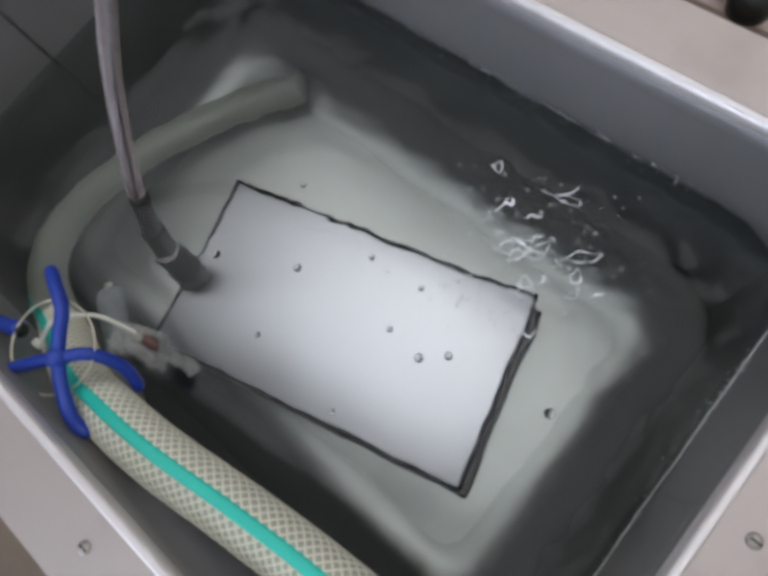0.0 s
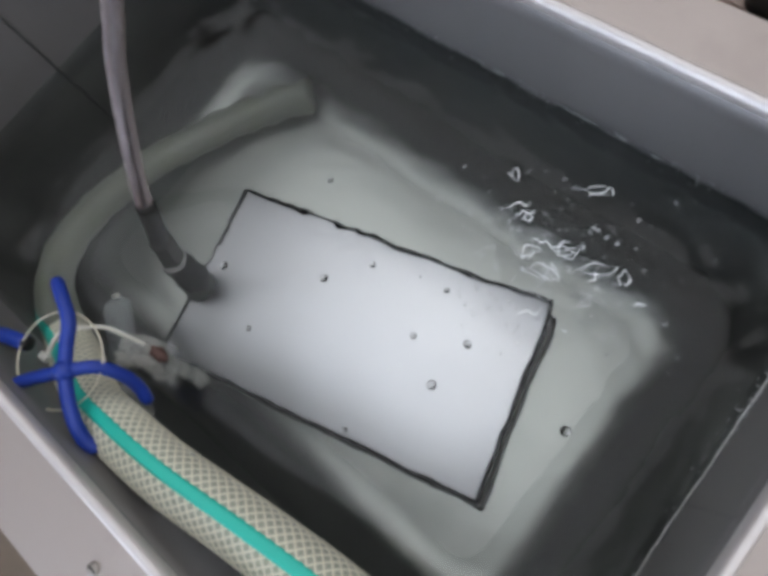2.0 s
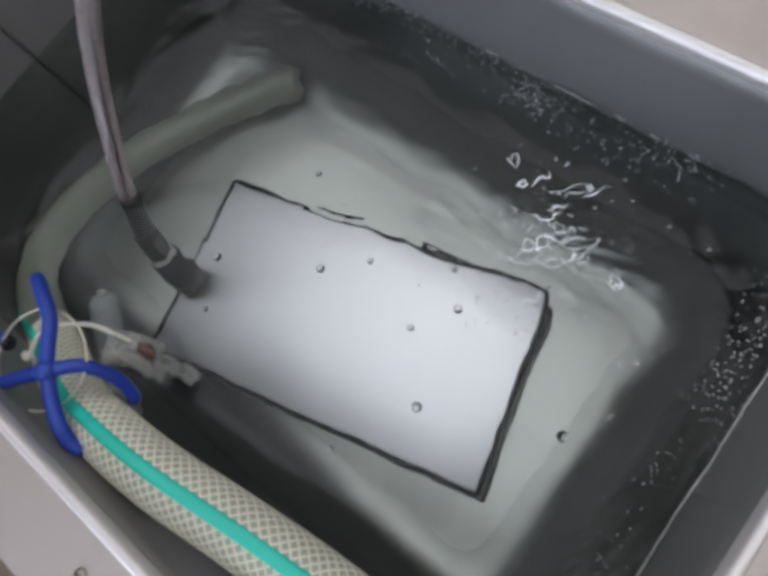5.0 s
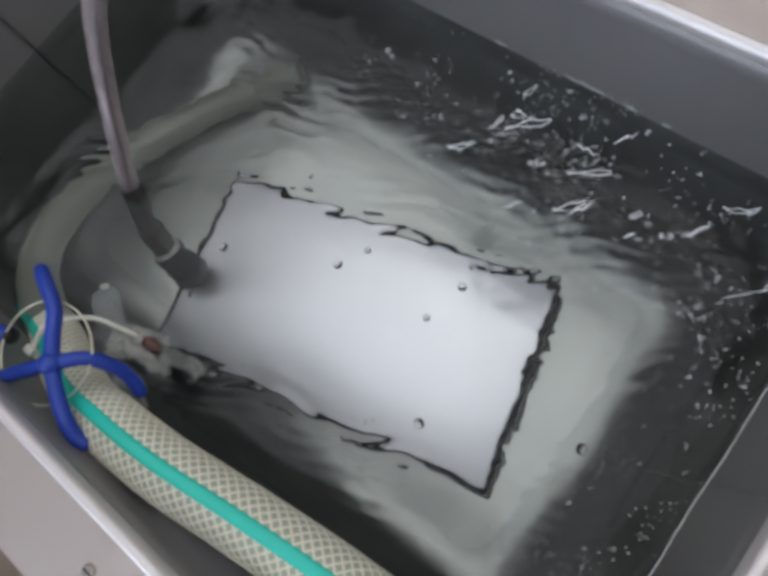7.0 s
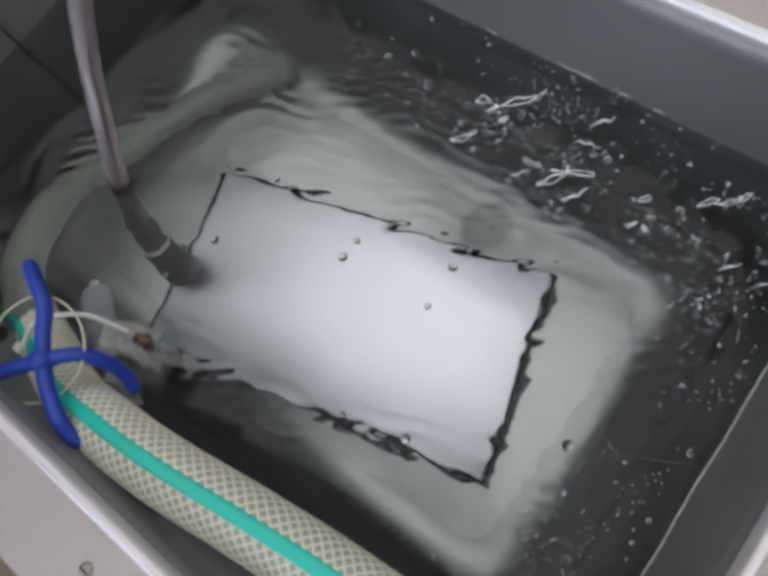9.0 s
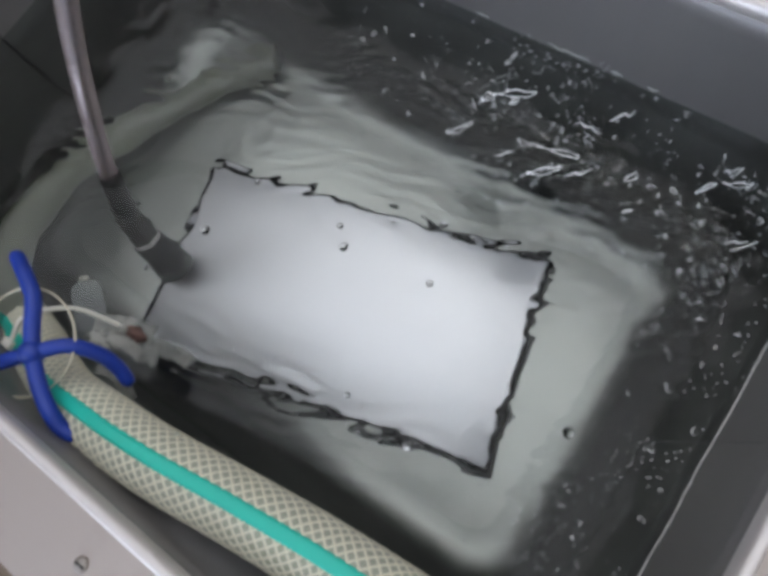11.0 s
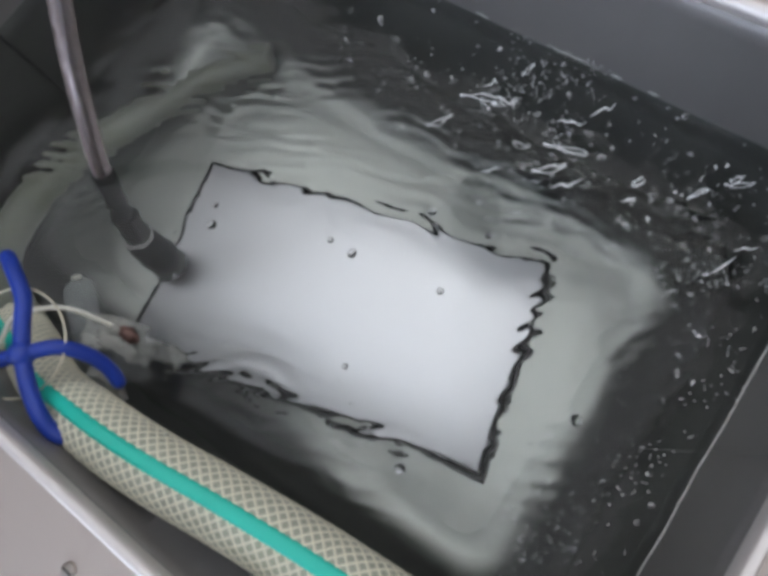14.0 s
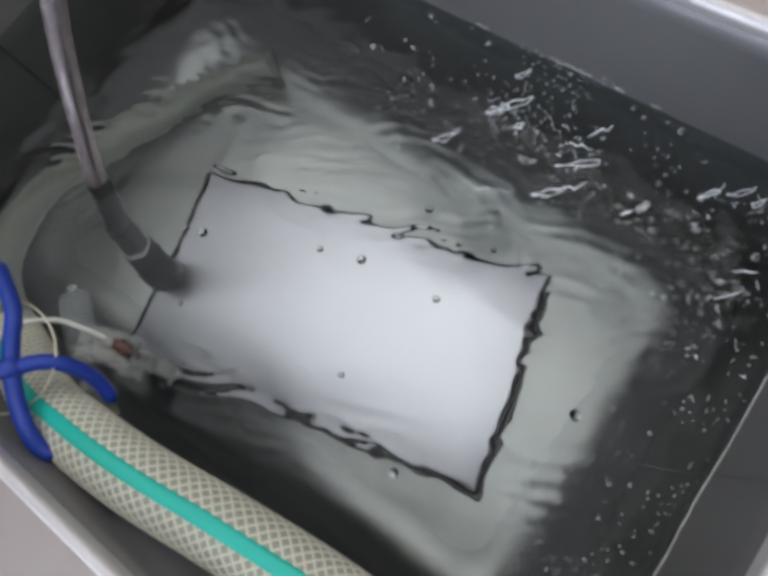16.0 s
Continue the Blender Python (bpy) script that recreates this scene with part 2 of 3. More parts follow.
def build_tank():
    tank = thing("wash_tank", "dull stainless steel wash tank filled with water", "tank", ((X0 + X1) / 2, (Y0 + Y1) / 2, -0.77))
    inv = Matrix.Translation(-Vector(tank.location))

    def add(name, bm, mat, label="", smooth=True, parent=None, tidy=True):
        bm.transform(inv)
        return part(name, bm, mat, parent or tank, label, smooth, tidy)

    # four walls with half of each rounded corner, and the bottom with a coved foot
    n = 8
    loop = rounded_loop(0, CORNER, n)
    m = len(loop)
    for w in range(4):
        start = w * (n + 1) + n // 2
        ids = [(start + k) % m for k in range(n + 2)]
        cols = []
        for i, a in enumerate(ids[:-1]):
            pa, pb = Vector((*loop[a], 0)), Vector((*loop[ids[i + 1]], 0))
            steps = 12 if (pb - pa).length > 0.05 else 1
            cols += [pa.lerp(pb, k / steps) for k in range(steps)]
        cols.append(Vector((*loop[ids[-1]], 0)))
        out = (Vector((0, 1, 0)), Vector((-1, 0, 0)), Vector((0, -1, 0)), Vector((1, 0, 0)))[w] * 0.0016
        # the lower wall's colour carries the shade under the water
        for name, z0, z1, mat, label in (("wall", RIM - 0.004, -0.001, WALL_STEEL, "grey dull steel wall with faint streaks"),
                                         ("lower_wall", -0.001, FLOOR_Z + COVE, LOWER_STEEL, "steel wall under the waterline, shaded dark by its colour")):
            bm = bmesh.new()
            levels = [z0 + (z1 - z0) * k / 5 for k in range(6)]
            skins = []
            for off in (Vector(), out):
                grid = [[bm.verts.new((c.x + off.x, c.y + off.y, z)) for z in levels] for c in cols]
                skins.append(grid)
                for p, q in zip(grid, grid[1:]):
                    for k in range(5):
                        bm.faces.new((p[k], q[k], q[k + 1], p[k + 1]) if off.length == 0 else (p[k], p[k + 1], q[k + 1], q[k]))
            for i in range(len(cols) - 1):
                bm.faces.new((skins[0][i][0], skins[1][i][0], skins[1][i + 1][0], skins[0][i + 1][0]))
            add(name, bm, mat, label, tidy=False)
    bm = bmesh.new()
    rings = []
    for k in range(15):
        a = radians(90 * k / 14)
        ins, z = COVE * (1 - math.cos(a)), FLOOR_Z + COVE - COVE * math.sin(a)
        rings.append([bm.verts.new((x, y, z)) for x, y in rounded_loop(ins, CORNER - 0.6 * ins, n)])
    for a, b in zip(rings, rings[1:]):
        for k in range(m):
            bm.faces.new((a[k], b[k], b[(k + 1) % m], a[(k + 1) % m]))
    # dark reflections along the curve are put in by colour, darker upwards
    add("cove", bm, COVE_STEEL, "satin steel foot of the walls with shade painted in upwards")
    bm = bmesh.new()
    bm.faces.new([bm.verts.new((x, y, FLOOR_Z)) for x, y in rounded_loop(COVE, CORNER - 0.6 * COVE, n)])
    add("bottom", bm, FLOOR_STEEL, "satin steel tank bottom")
    # rounded rim edge
    bm = bmesh.new()
    prof = [(0.0, -0.0075), (0.0, -0.0045), (-0.0008, -0.0018), (-0.0025, -0.0003), (-0.0045, 0.0), (-0.006, -0.0006), (-0.0065, -0.0025)]
    rings = [[bm.verts.new((x, y, RIM + dz)) for x, y in rounded_loop(o + 0.0008, CORNER - o * 0.8, n)] for o, dz in prof]
    for a, b in zip(rings, rings[1:]):
        for k in range(m):
            bm.faces.new((a[k], a[(k + 1) % m], b[(k + 1) % m], b[k]))
    add("rim_edge", bm, EDGE_STEEL, "bright rounded steel rim edge")
    # the flat flange in four plates, butted with mitres
    inner = rounded_loop(-0.0042, CORNER + 0.003, n)
    outer = [(X1 + FLANGE, Y1 + FLANGE), (X0 - FLANGE, Y1 + FLANGE), (X0 - FLANGE, Y0 - FLANGE), (X1 + FLANGE, Y0 - FLANGE)]
    for w in range(4):
        ids = [(w * (n + 1) + n // 2 + k) % m for k in range(n + 2)]
        bm = bmesh.new()
        top = [bm.verts.new((*inner[i], RIM - 0.0006)) for i in ids] + [bm.verts.new((*outer[(w + 1) % 4], RIM - 0.0006)), bm.verts.new((*outer[w], RIM - 0.0006))]
        f = bm.faces.new(top)
        ex = bmesh.ops.extrude_face_region(bm, geom=[f])
        bmesh.ops.translate(bm, vec=(0, 0, -0.003), verts=[v for v in ex["geom"] if isinstance(v, bmesh.types.BMVert)])
        bmesh.ops.recalc_face_normals(bm, faces=bm.faces[:])
        add("flange", bm, DECK_STEEL, "pale warm brushed steel flange", False)
    # turned-down lip and the cabinet below
    for sx, sy, at in ((X1 - X0 + 2 * FLANGE, 0.002, ((X0 + X1) / 2, Y1 + FLANGE - 0.001, RIM - 0.018)), (X1 - X0 + 2 * FLANGE, 0.002, ((X0 + X1) / 2, Y0 - FLANGE + 0.001, RIM - 0.018)),
                       (0.002, Y1 - Y0 + 2 * FLANGE - 0.004, (X1 + FLANGE - 0.001, (Y0 + Y1) / 2, RIM - 0.018)), (0.002, Y1 - Y0 + 2 * FLANGE - 0.004, (X0 - FLANGE + 0.001, (Y0 + Y1) / 2, RIM - 0.018))):
        add("lip", block(sx, sy, 0.028, at, 0.0006, 1), DECK_STEEL, "", False)
    for sx, sy, at in ((X1 - X0 + 0.07, 0.0015, ((X0 + X1) / 2, Y1 + 0.034, -0.35)), (X1 - X0 + 0.07, 0.0015, ((X0 + X1) / 2, Y0 - 0.034, -0.35)),
                       (0.0015, Y1 - Y0 + 0.064, (X1 + 0.034, (Y0 + Y1) / 2, -0.35)), (0.0015, Y1 - Y0 + 0.064, (X0 - 0.034, (Y0 + Y1) / 2, -0.35))):
        add("cabinet_panel", block(sx, sy, 0.83, at, 0.0005, 1), CABINET, "grey steel cabinet panel", False)
    # weld seams down the walls
    for a, b in (((X0 + 0.001, -0.0265, RIM - 0.012), (X0 + 0.001, -0.0265, FLOOR_Z + 0.02)),
                 ((X1 - 0.001, -0.010, RIM - 0.012), (X1 - 0.001, -0.010, FLOOR_Z + 0.02))):
        pts = [Vector(a).lerp(Vector(b), k / 40) + Vector((0, 0, 0)) for k in range(41)]
        bm = tube(bmesh.new(), pts, lambda u: (0.0011 if a[0] < X0 + 0.01 else 0.0002) * (1 + 0.25 * math.sin(90 * u)), 6)
        add("weld_seam", bm, WELD if a[0] < X0 + 0.01 else WELD_PALE, "vertical weld seam")
    # dried mineral line where the water stood
    rng = random.Random(4)
    line = []
    for k in range(141):
        y = -0.17 + 0.318 * k / 140
        over = max(0.0, y - (Y1 - CORNER)) / CORNER
        x = X1 - 0.0012 - CORNER * (1 - math.sqrt(max(0.0, 1 - over * over)))
        line.append(Vector((x, y, 0.0030 + 0.0030 * noise.noise((k * 0.07, 0, 0)) + 0.0012 * noise.noise((k * 0.31, 4, 0)) + 0.0003 * rng.uniform(-1, 1))))
    add("mineral_line", tube(bmesh.new(), line, lambda u: 0.0004 + 0.0004 * abs(noise.noise((u * 30, 3, 0))), 5), SCALE_LINE, "thin pale mineral line at the waterline")
    for a, b in ((0.005, 0.035), (0.05, 0.058), (0.075, 0.082), (-0.05, -0.04)):
        pts = [Vector((a + (b - a) * k / 14, Y1 - 0.0006, 0.002 + 0.0009 * rng.uniform(-1, 1))) for k in range(15)]
        add("mineral_line", tube(bmesh.new(), pts, lambda u: 0.00012 + 0.0002 * math.sin(math.pi * u), 5), SCALE_LINE)
    # screws in the flange
    for x, y in ((-0.0125, -0.2185), (0.2225, -0.010), (-0.21, -0.2175), (-0.11, 0.187), (0.2225, 0.13)):
        bm = lathe([(0.0001, 0.0012), (0.0018, 0.0012), (0.0030, 0.0009), (0.0036, 0.0001), (0.0037, -0.001)], 18, Matrix.Translation((x, y, RIM - 0.0004)))
        bmesh.ops.recalc_face_normals(bm, faces=bm.faces[:])
        s = add("screw", bm, SCREW, "small dull screw head")
        bm = block(0.005, 0.0008, 0.0005, (x, y, RIM + 0.0009), 0)
        bm.transform(inv)
        part("slot", bm, BLACK, s)
    return tank


build_tank()


# ---- the water ----
def wave(x, y):
    """Height of the standing ripples."""
    far = min(1, max(0, (y + 0.02 + 0.25 * (x + 0.1)) / 0.12))
    h = 0.00075 * (0.45 + 0.9 * far) * noise.noise((x * 30, y * 30, 0)) + 0.00040 * (0.4 + 1.0 * far) * noise.noise((x * 80, y * 80, 5))
    for cx, cy, k, a in ((-0.135, -0.072, 620, 0.00018), (-0.085, 0.02, 560, 0.00020)):
        r = math.hypot(x - cx, y - cy)
        h += a * math.sin(k * r) * math.exp(-(r / 0.035) ** 2)
    r = math.hypot(x - 0.090, y - 0.083)
    h += 0.00075 * noise.noise((x * 95 + 7, y * 95, 2)) * math.exp(-(r / 0.045) ** 2)
    return h


def build_water():
    bm = bmesh.new()
    nx, ny, pad = 250, 165, 0.012
    verts = [[bm.verts.new((X0 - pad + (X1 - X0 + 2 * pad) * i / nx, Y0 - pad + (Y1 - Y0 + 2 * pad) * j / ny, 0)) for j in range(ny + 1)] for i in range(nx + 1)]
    for col in verts:
        for v in col:
            v.co.z = wave(v.co.x, v.co.y)
    for a, b in zip(verts, verts[1:]):
        for j in range(ny):
            bm.faces.new((a[j], b[j], b[j + 1], a[j + 1]))
    ob = part("water", bm, WATER, tidy=False)
    ob.visible_shadow = False
    return tagged(ob, "clear rippling water standing in the tank", "water", kind="structure")


water = build_water()


# ---- the submerged box ----
BOX_C, BOX_YAW, BOX_L, BOX_W, BOX_TOP = (-0.0462, -0.0470), 14.4, 0.3005, 0.170, -0.135


def build_box():
    box = thing("submerged_box", "flat bright steel box lying under the water", "steel box", (*BOX_C, FLOOR_Z))
    box.rotation_euler = (0, 0, radians(BOX_YAW))
    top = BOX_TOP - FLOOR_Z
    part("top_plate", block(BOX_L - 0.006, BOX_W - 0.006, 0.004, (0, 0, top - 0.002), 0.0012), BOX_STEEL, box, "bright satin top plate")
    # rolled edge round the top plate, its dark reflection painted near black
    hx, hy, r = BOX_L / 2 - 0.001, BOX_W / 2 - 0.001, 0.005
    loop = []
    for cx, cy, a0 in ((hx - r, hy - r, 0), (-hx + r, hy - r, 90), (-hx + r, -hy + r, 180), (hx - r, -hy + r, 270)):
        loop += [Vector((cx + r * math.cos(radians(a0 + 90 * k / 5)), cy + r * math.sin(radians(a0 + 90 * k / 5)), top - 0.0026)) for k in range(6)]
    fr = [((Vector((p.x * 0, p.y * 0, 0)) + Vector((p.x / hx ** 1, p.y / hy, 0))).normalized(), Vector((0, 0, 1))) for p in loop]
    part("rolled_edge", tube(bmesh.new(), loop, 0.0024, 8, closed=True, fr=fr), BOX_EDGE, box, "rolled edge with its dark reflection painted in")
    # flared sides
    for w in range(4):
        ln, off = (BOX_L, BOX_W / 2) if w % 2 == 0 else (BOX_W, BOX_L / 2)
        bm = bmesh.new()
        h0, h1, fl = top - 0.004, 0.006, 0.0045
        q = [(-ln / 2 + 0.003, -off + 0.002, h0), (ln / 2 - 0.003, -off + 0.002, h0), (ln / 2 + fl - 0.001, -off - fl, h1), (-ln / 2 - fl + 0.001, -off - fl, h1)]
        vs = [bm.verts.new(p) for p in q]
        bm.faces.new(vs[::-1])
        bmesh.ops.solidify(bm, geom=bm.faces[:], thickness=0.002)
        bm.transform(Matrix.Rotation(radians(90 * w), 4, "Z"))
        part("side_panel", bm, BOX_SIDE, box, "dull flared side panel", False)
    # thin dark lip round the foot of the flared sides
    hx, hy = BOX_L / 2 + 0.0056, BOX_W / 2 + 0.0056
    loop = [Vector((x, y, 0.0055)) for x, y in ((hx, hy), (-hx, hy), (-hx, -hy), (hx, -hy))]
    for a, b in zip(loop, loop[1:] + loop[:1]):
        part("foot_lip", tube(bmesh.new(), [a.lerp(b, k / 8) for k in range(9)], 0.0012, 8), WELD, box, "dull grey lip")
    for sx, sy in ((1, 1), (1, -1), (-1, 1), (-1, -1)):
        part("foot", lathe([(0.009, 0.0), (0.010, 0.002), (0.010, 0.006)], 14, Matrix.Translation((sx * 0.12, sy * 0.06, 0))), BLACK, box)
    return box


build_box()


# ---- the steel conduit ----
def build_conduit():
    line = [(-0.164, 0.040, 0.40), (-0.178, 0.032, 0.22), (-0.189, 0.022, 0.16), (-0.199, 0.009, 0.129), (-0.209, -0.007, 0.100), (-0.213, -0.026, 0.069), (-0.2105, -0.047, 0.038),
            (-0.2065, -0.066, 0.009), (-0.203, -0.079, -0.020), (-0.197, -0.086, -0.044)]
    c = thing("steel_conduit", "flexible braided steel conduit plugged into the box", "conduit", line[-1])
    inv = Matrix.Translation(-Vector(c.location))
    pts = spline(line, 220)
    # corrugated skin: fine rings along the tube
    bm = bmesh.new()
    n = len(pts)
    tube(bm, pts, 0.0061, 16)
    bm.transform(inv)
    part("core", bm, CONDUIT, c)
    bm = bmesh.new()
    fr = frames_along(pts)
    for sgn in (1, -1):
        for k in range(16):
            th = []
            for i in range(n):
                a = sgn * i * 0.33 + 2 * math.pi * k / 16
                s, u = fr[i]
                th.append(pts[i] + 0.0062 * (math.cos(a) * s + math.sin(a) * u))
            tube(bm, th, 0.00034, 4, caps=False)
    bm.transform(inv)
    tagged(part("braid", bm, CONDUIT, c, "fine steel braid"), kind="stuff")
    # coupling nut, ferrule and black socket
    a, b, e = Vector((-0.1975, -0.0855, -0.042)), Vector((-0.190, -0.092, -0.072)), Vector((-0.1775, -0.0985, -0.124))
    for name, p, q, prof, sides, mat, label in (
            ("ferrule", pts[-24], a, [(0.0078, 0), (0.0084, 0.1), (0.0084, 0.9), (0.0080, 1)], 20, BLACK, "dark crimped ferrule"),
            ("coupling_nut", a, b, [(0.0092, 0), (0.0112, 0.08), (0.0112, 0.92), (0.0100, 1)], 6, NUT, "worn hexagonal coupling nut"),
            ("washer", b, b.lerp(e, 0.06), [(0.0100, 0), (0.0116, 0.2), (0.0116, 0.8), (0.0100, 1)], 22, EDGE_STEEL, "bright steel washer"),
            ("socket", b.lerp(e, 0.05), e, [(0.0118, 0), (0.0128, 0.05), (0.0128, 0.55), (0.0145, 0.6), (0.0150, 1)], 22, BLACK, "black rubber socket")):
        ln = (q - p).length
        bm = lathe([(r, h * ln) for r, h in prof], sides, axis_pose(p, q))
        bm.transform(inv)
        part(name, bm, mat, c, label, sides != 6)
    return c


build_conduit()


# ---- the reinforced hose ----
HOSE_LINE = [(0.42, -0.135, 0.04), (0.31, -0.142, 0.118), (0.215, -0.148, 0.114), (0.155, -0.150, 0.066), (0.0859, -0.1580, 0.0520), (0.0287, -0.1658, 0.0510), (-0.0255, -0.1748, 0.0500), (-0.0712, -0.1810, 0.0430), (-0.1164, -0.1867, 0.0260),
             (-0.187, -0.183, -0.012), (-0.236, -0.180, -0.050), (-0.277, -0.171, -0.085), (-0.311, -0.145, -0.118), (-0.331, -0.100, -0.148),
             (-0.333, -0.036, -0.176), (-0.306, 0.045, -0.194), (-0.272, 0.098, -0.1945), (-0.250, 0.121, -0.190)]
HOSE_R = 0.0171


def build_hose():
    h = thing("reinforced_hose", "pale reinforced hose with a teal stripe, dipping into the water", "hose", HOSE_LINE[6])
    inv = Matrix.Translation(-Vector(h.location))
    n = 420
    pts = [p + Vector((0, 0.0010, 0.0010)) for p in spline(HOSE_LINE, n)]
    fr = frames_along(pts)
    bm = tube(bmesh.new(), pts, HOSE_R, 36, fr=fr)
    bm.transform(inv)
    part("wall", bm, HOSE, h, "pale green translucent hose wall")

    def ring(i, a, r):
        s, u = fr[i]
        return pts[i] + r * (math.cos(a) * s + math.sin(a) * u)

    # teal stripe, a raised strip along the upper side
    bm = bmesh.new()
    rows_ = []
    for i in range(n):
        a0 = radians(STRIPE_AT + 125 * smooth_step(pts[i].z, 0.03, -0.11))
        rows_.append([bm.verts.new(ring(i, a0 + radians(w), HOSE_R + r)) for w, r in ((-13, 0.0), (-11.5, 0.0007), (-5, 0.0009), (5, 0.0009), (11.5, 0.0007), (13, 0.0))])
    for a, b in zip(rows_, rows_[1:]):
        for k in range(5):
            bm.faces.new((a[k], a[k + 1], b[k + 1], b[k]))
    bm.transform(inv)
    part("stripe", bm, TEAL, h, "bright teal stripe")
    # braided reinforcement: two sets of threads that cross
    length = sum((b - a).length for a, b in zip(pts, pts[1:]))
    turn = 2 * math.pi / 0.105 * length / (n - 1)
    dry = max(i for i in range(n) if pts[i].z > -0.016)
    bm = bmesh.new()
    for sgn in (1, -1):
        for k in range(17):
            rows_ = []
            for i in range(0, dry):
                a = sgn * i * turn + 2 * math.pi * k / 17
                wd = 0.062
                rows_.append([bm.verts.new(ring(i, a + w, HOSE_R + r)) for w, r in ((-wd, -0.0001), (0, 0.0006), (wd, -0.0001))])
            for p, q in zip(rows_, rows_[1:]):
                for j in range(2):
                    bm.faces.new((p[j], p[j + 1], q[j + 1], q[j]))
    bm.transform(inv)
    tagged(part("braid", bm, THREAD, h, "cream crossing reinforcement threads"), kind="stuff")
    # a small burr on the hose wall
    i = min(range(n), key=lambda k: (pts[k] - Vector((-0.021, -0.1725, 0.050))).length)
    bm = bmesh.new()
    bmesh.ops.create_icosphere(bm, subdivisions=2, radius=0.0016, matrix=inv @ Matrix.Translation(ring(i, radians(15), HOSE_R)))
    part("burr", bm, HOSE, h)
    return h


STRIPE_AT = 77
hose = build_hose()


# ---- the blue four-armed holder ----
def build_holder():
    hub = Vector((-0.1125, -0.1705, 0.0680))
    c = thing("blue_holder", "blue rubber four-armed holder resting on the hose", "holder", hub)
    inv = Matrix.Translation(-hub)
    arms = [[hub, (-0.1215, -0.1590, 0.0700), (-0.1303, -0.1472, 0.0720), (-0.1484, -0.1400, 0.0700), (-0.1638, -0.1367, 0.0650)],
            [hub, (-0.1016, -0.1581, 0.0630), (-0.0920, -0.1550, 0.0500), (-0.0850, -0.1574, 0.0380), (-0.0774, -0.1632, 0.0290)],
            [hub, (-0.1011, -0.1798, 0.0660), (-0.0861, -0.1868, 0.0660), (-0.0763, -0.1922, 0.0600), (-0.0684, -0.1922, 0.0550)],
            [hub, (-0.1236, -0.1828, 0.0670), (-0.1369, -0.1970, 0.0620), (-0.1495, -0.2138, 0.0560), (-0.1635, -0.2351, 0.0480)]]
    for a in arms:
        bm = tube(bmesh.new(), spline(a, 26), lambda u: 0.0042 if u < 0.93 else 0.0042 * math.sqrt(max(0.05, 1 - ((u - 0.93) / 0.075) ** 2)), 14)
        bm.transform(inv)
        part("arm", bm, BLUE, c)
    bm = bmesh.new()
    bmesh.ops.create_icosphere(bm, subdivisions=3, radius=0.0068)
    part("hub", bm, BLUE, c)
    # second arm pair that points outwards over the wall, with its dark sleeve
    bm = tube(bmesh.new(), spline([(-0.152, -0.178, 0.061), (-0.162, -0.182, 0.060), (-0.176, -0.188, 0.056), (-0.190, -0.196, 0.050)], 18), 0.0050, 12)
    bm.transform(inv)
    arm = part("arm", bm, BLUE, c)
    bm = tube(bmesh.new(), [Vector((-0.1500, -0.1772, 0.0614)), Vector((-0.1545, -0.1790, 0.0610))], 0.0046, 12)
    bm.transform(inv)
    part("sleeve", bm, BLACK, arm, "dark end sleeve")
    # thin wire ring
    pts = [Vector((-0.1235 + 0.0290 * math.cos(a), -0.1700 + 0.0290 * math.sin(a), 0.0635 + 0.004 * math.cos(a - 2.2))) for a in [2 * math.pi * k / 72 for k in range(72)]]
    bm = tube(bmesh.new(), pts, 0.0007, 6, closed=True, fr=[((p - Vector((-0.1235, -0.17, p.z))).normalized(), Vector((0, 0, 1))) for p in pts])
    bm.transform(inv)
    part("wire_ring", bm, WIRE, c, "thin pale wire ring")
    return c


build_holder()


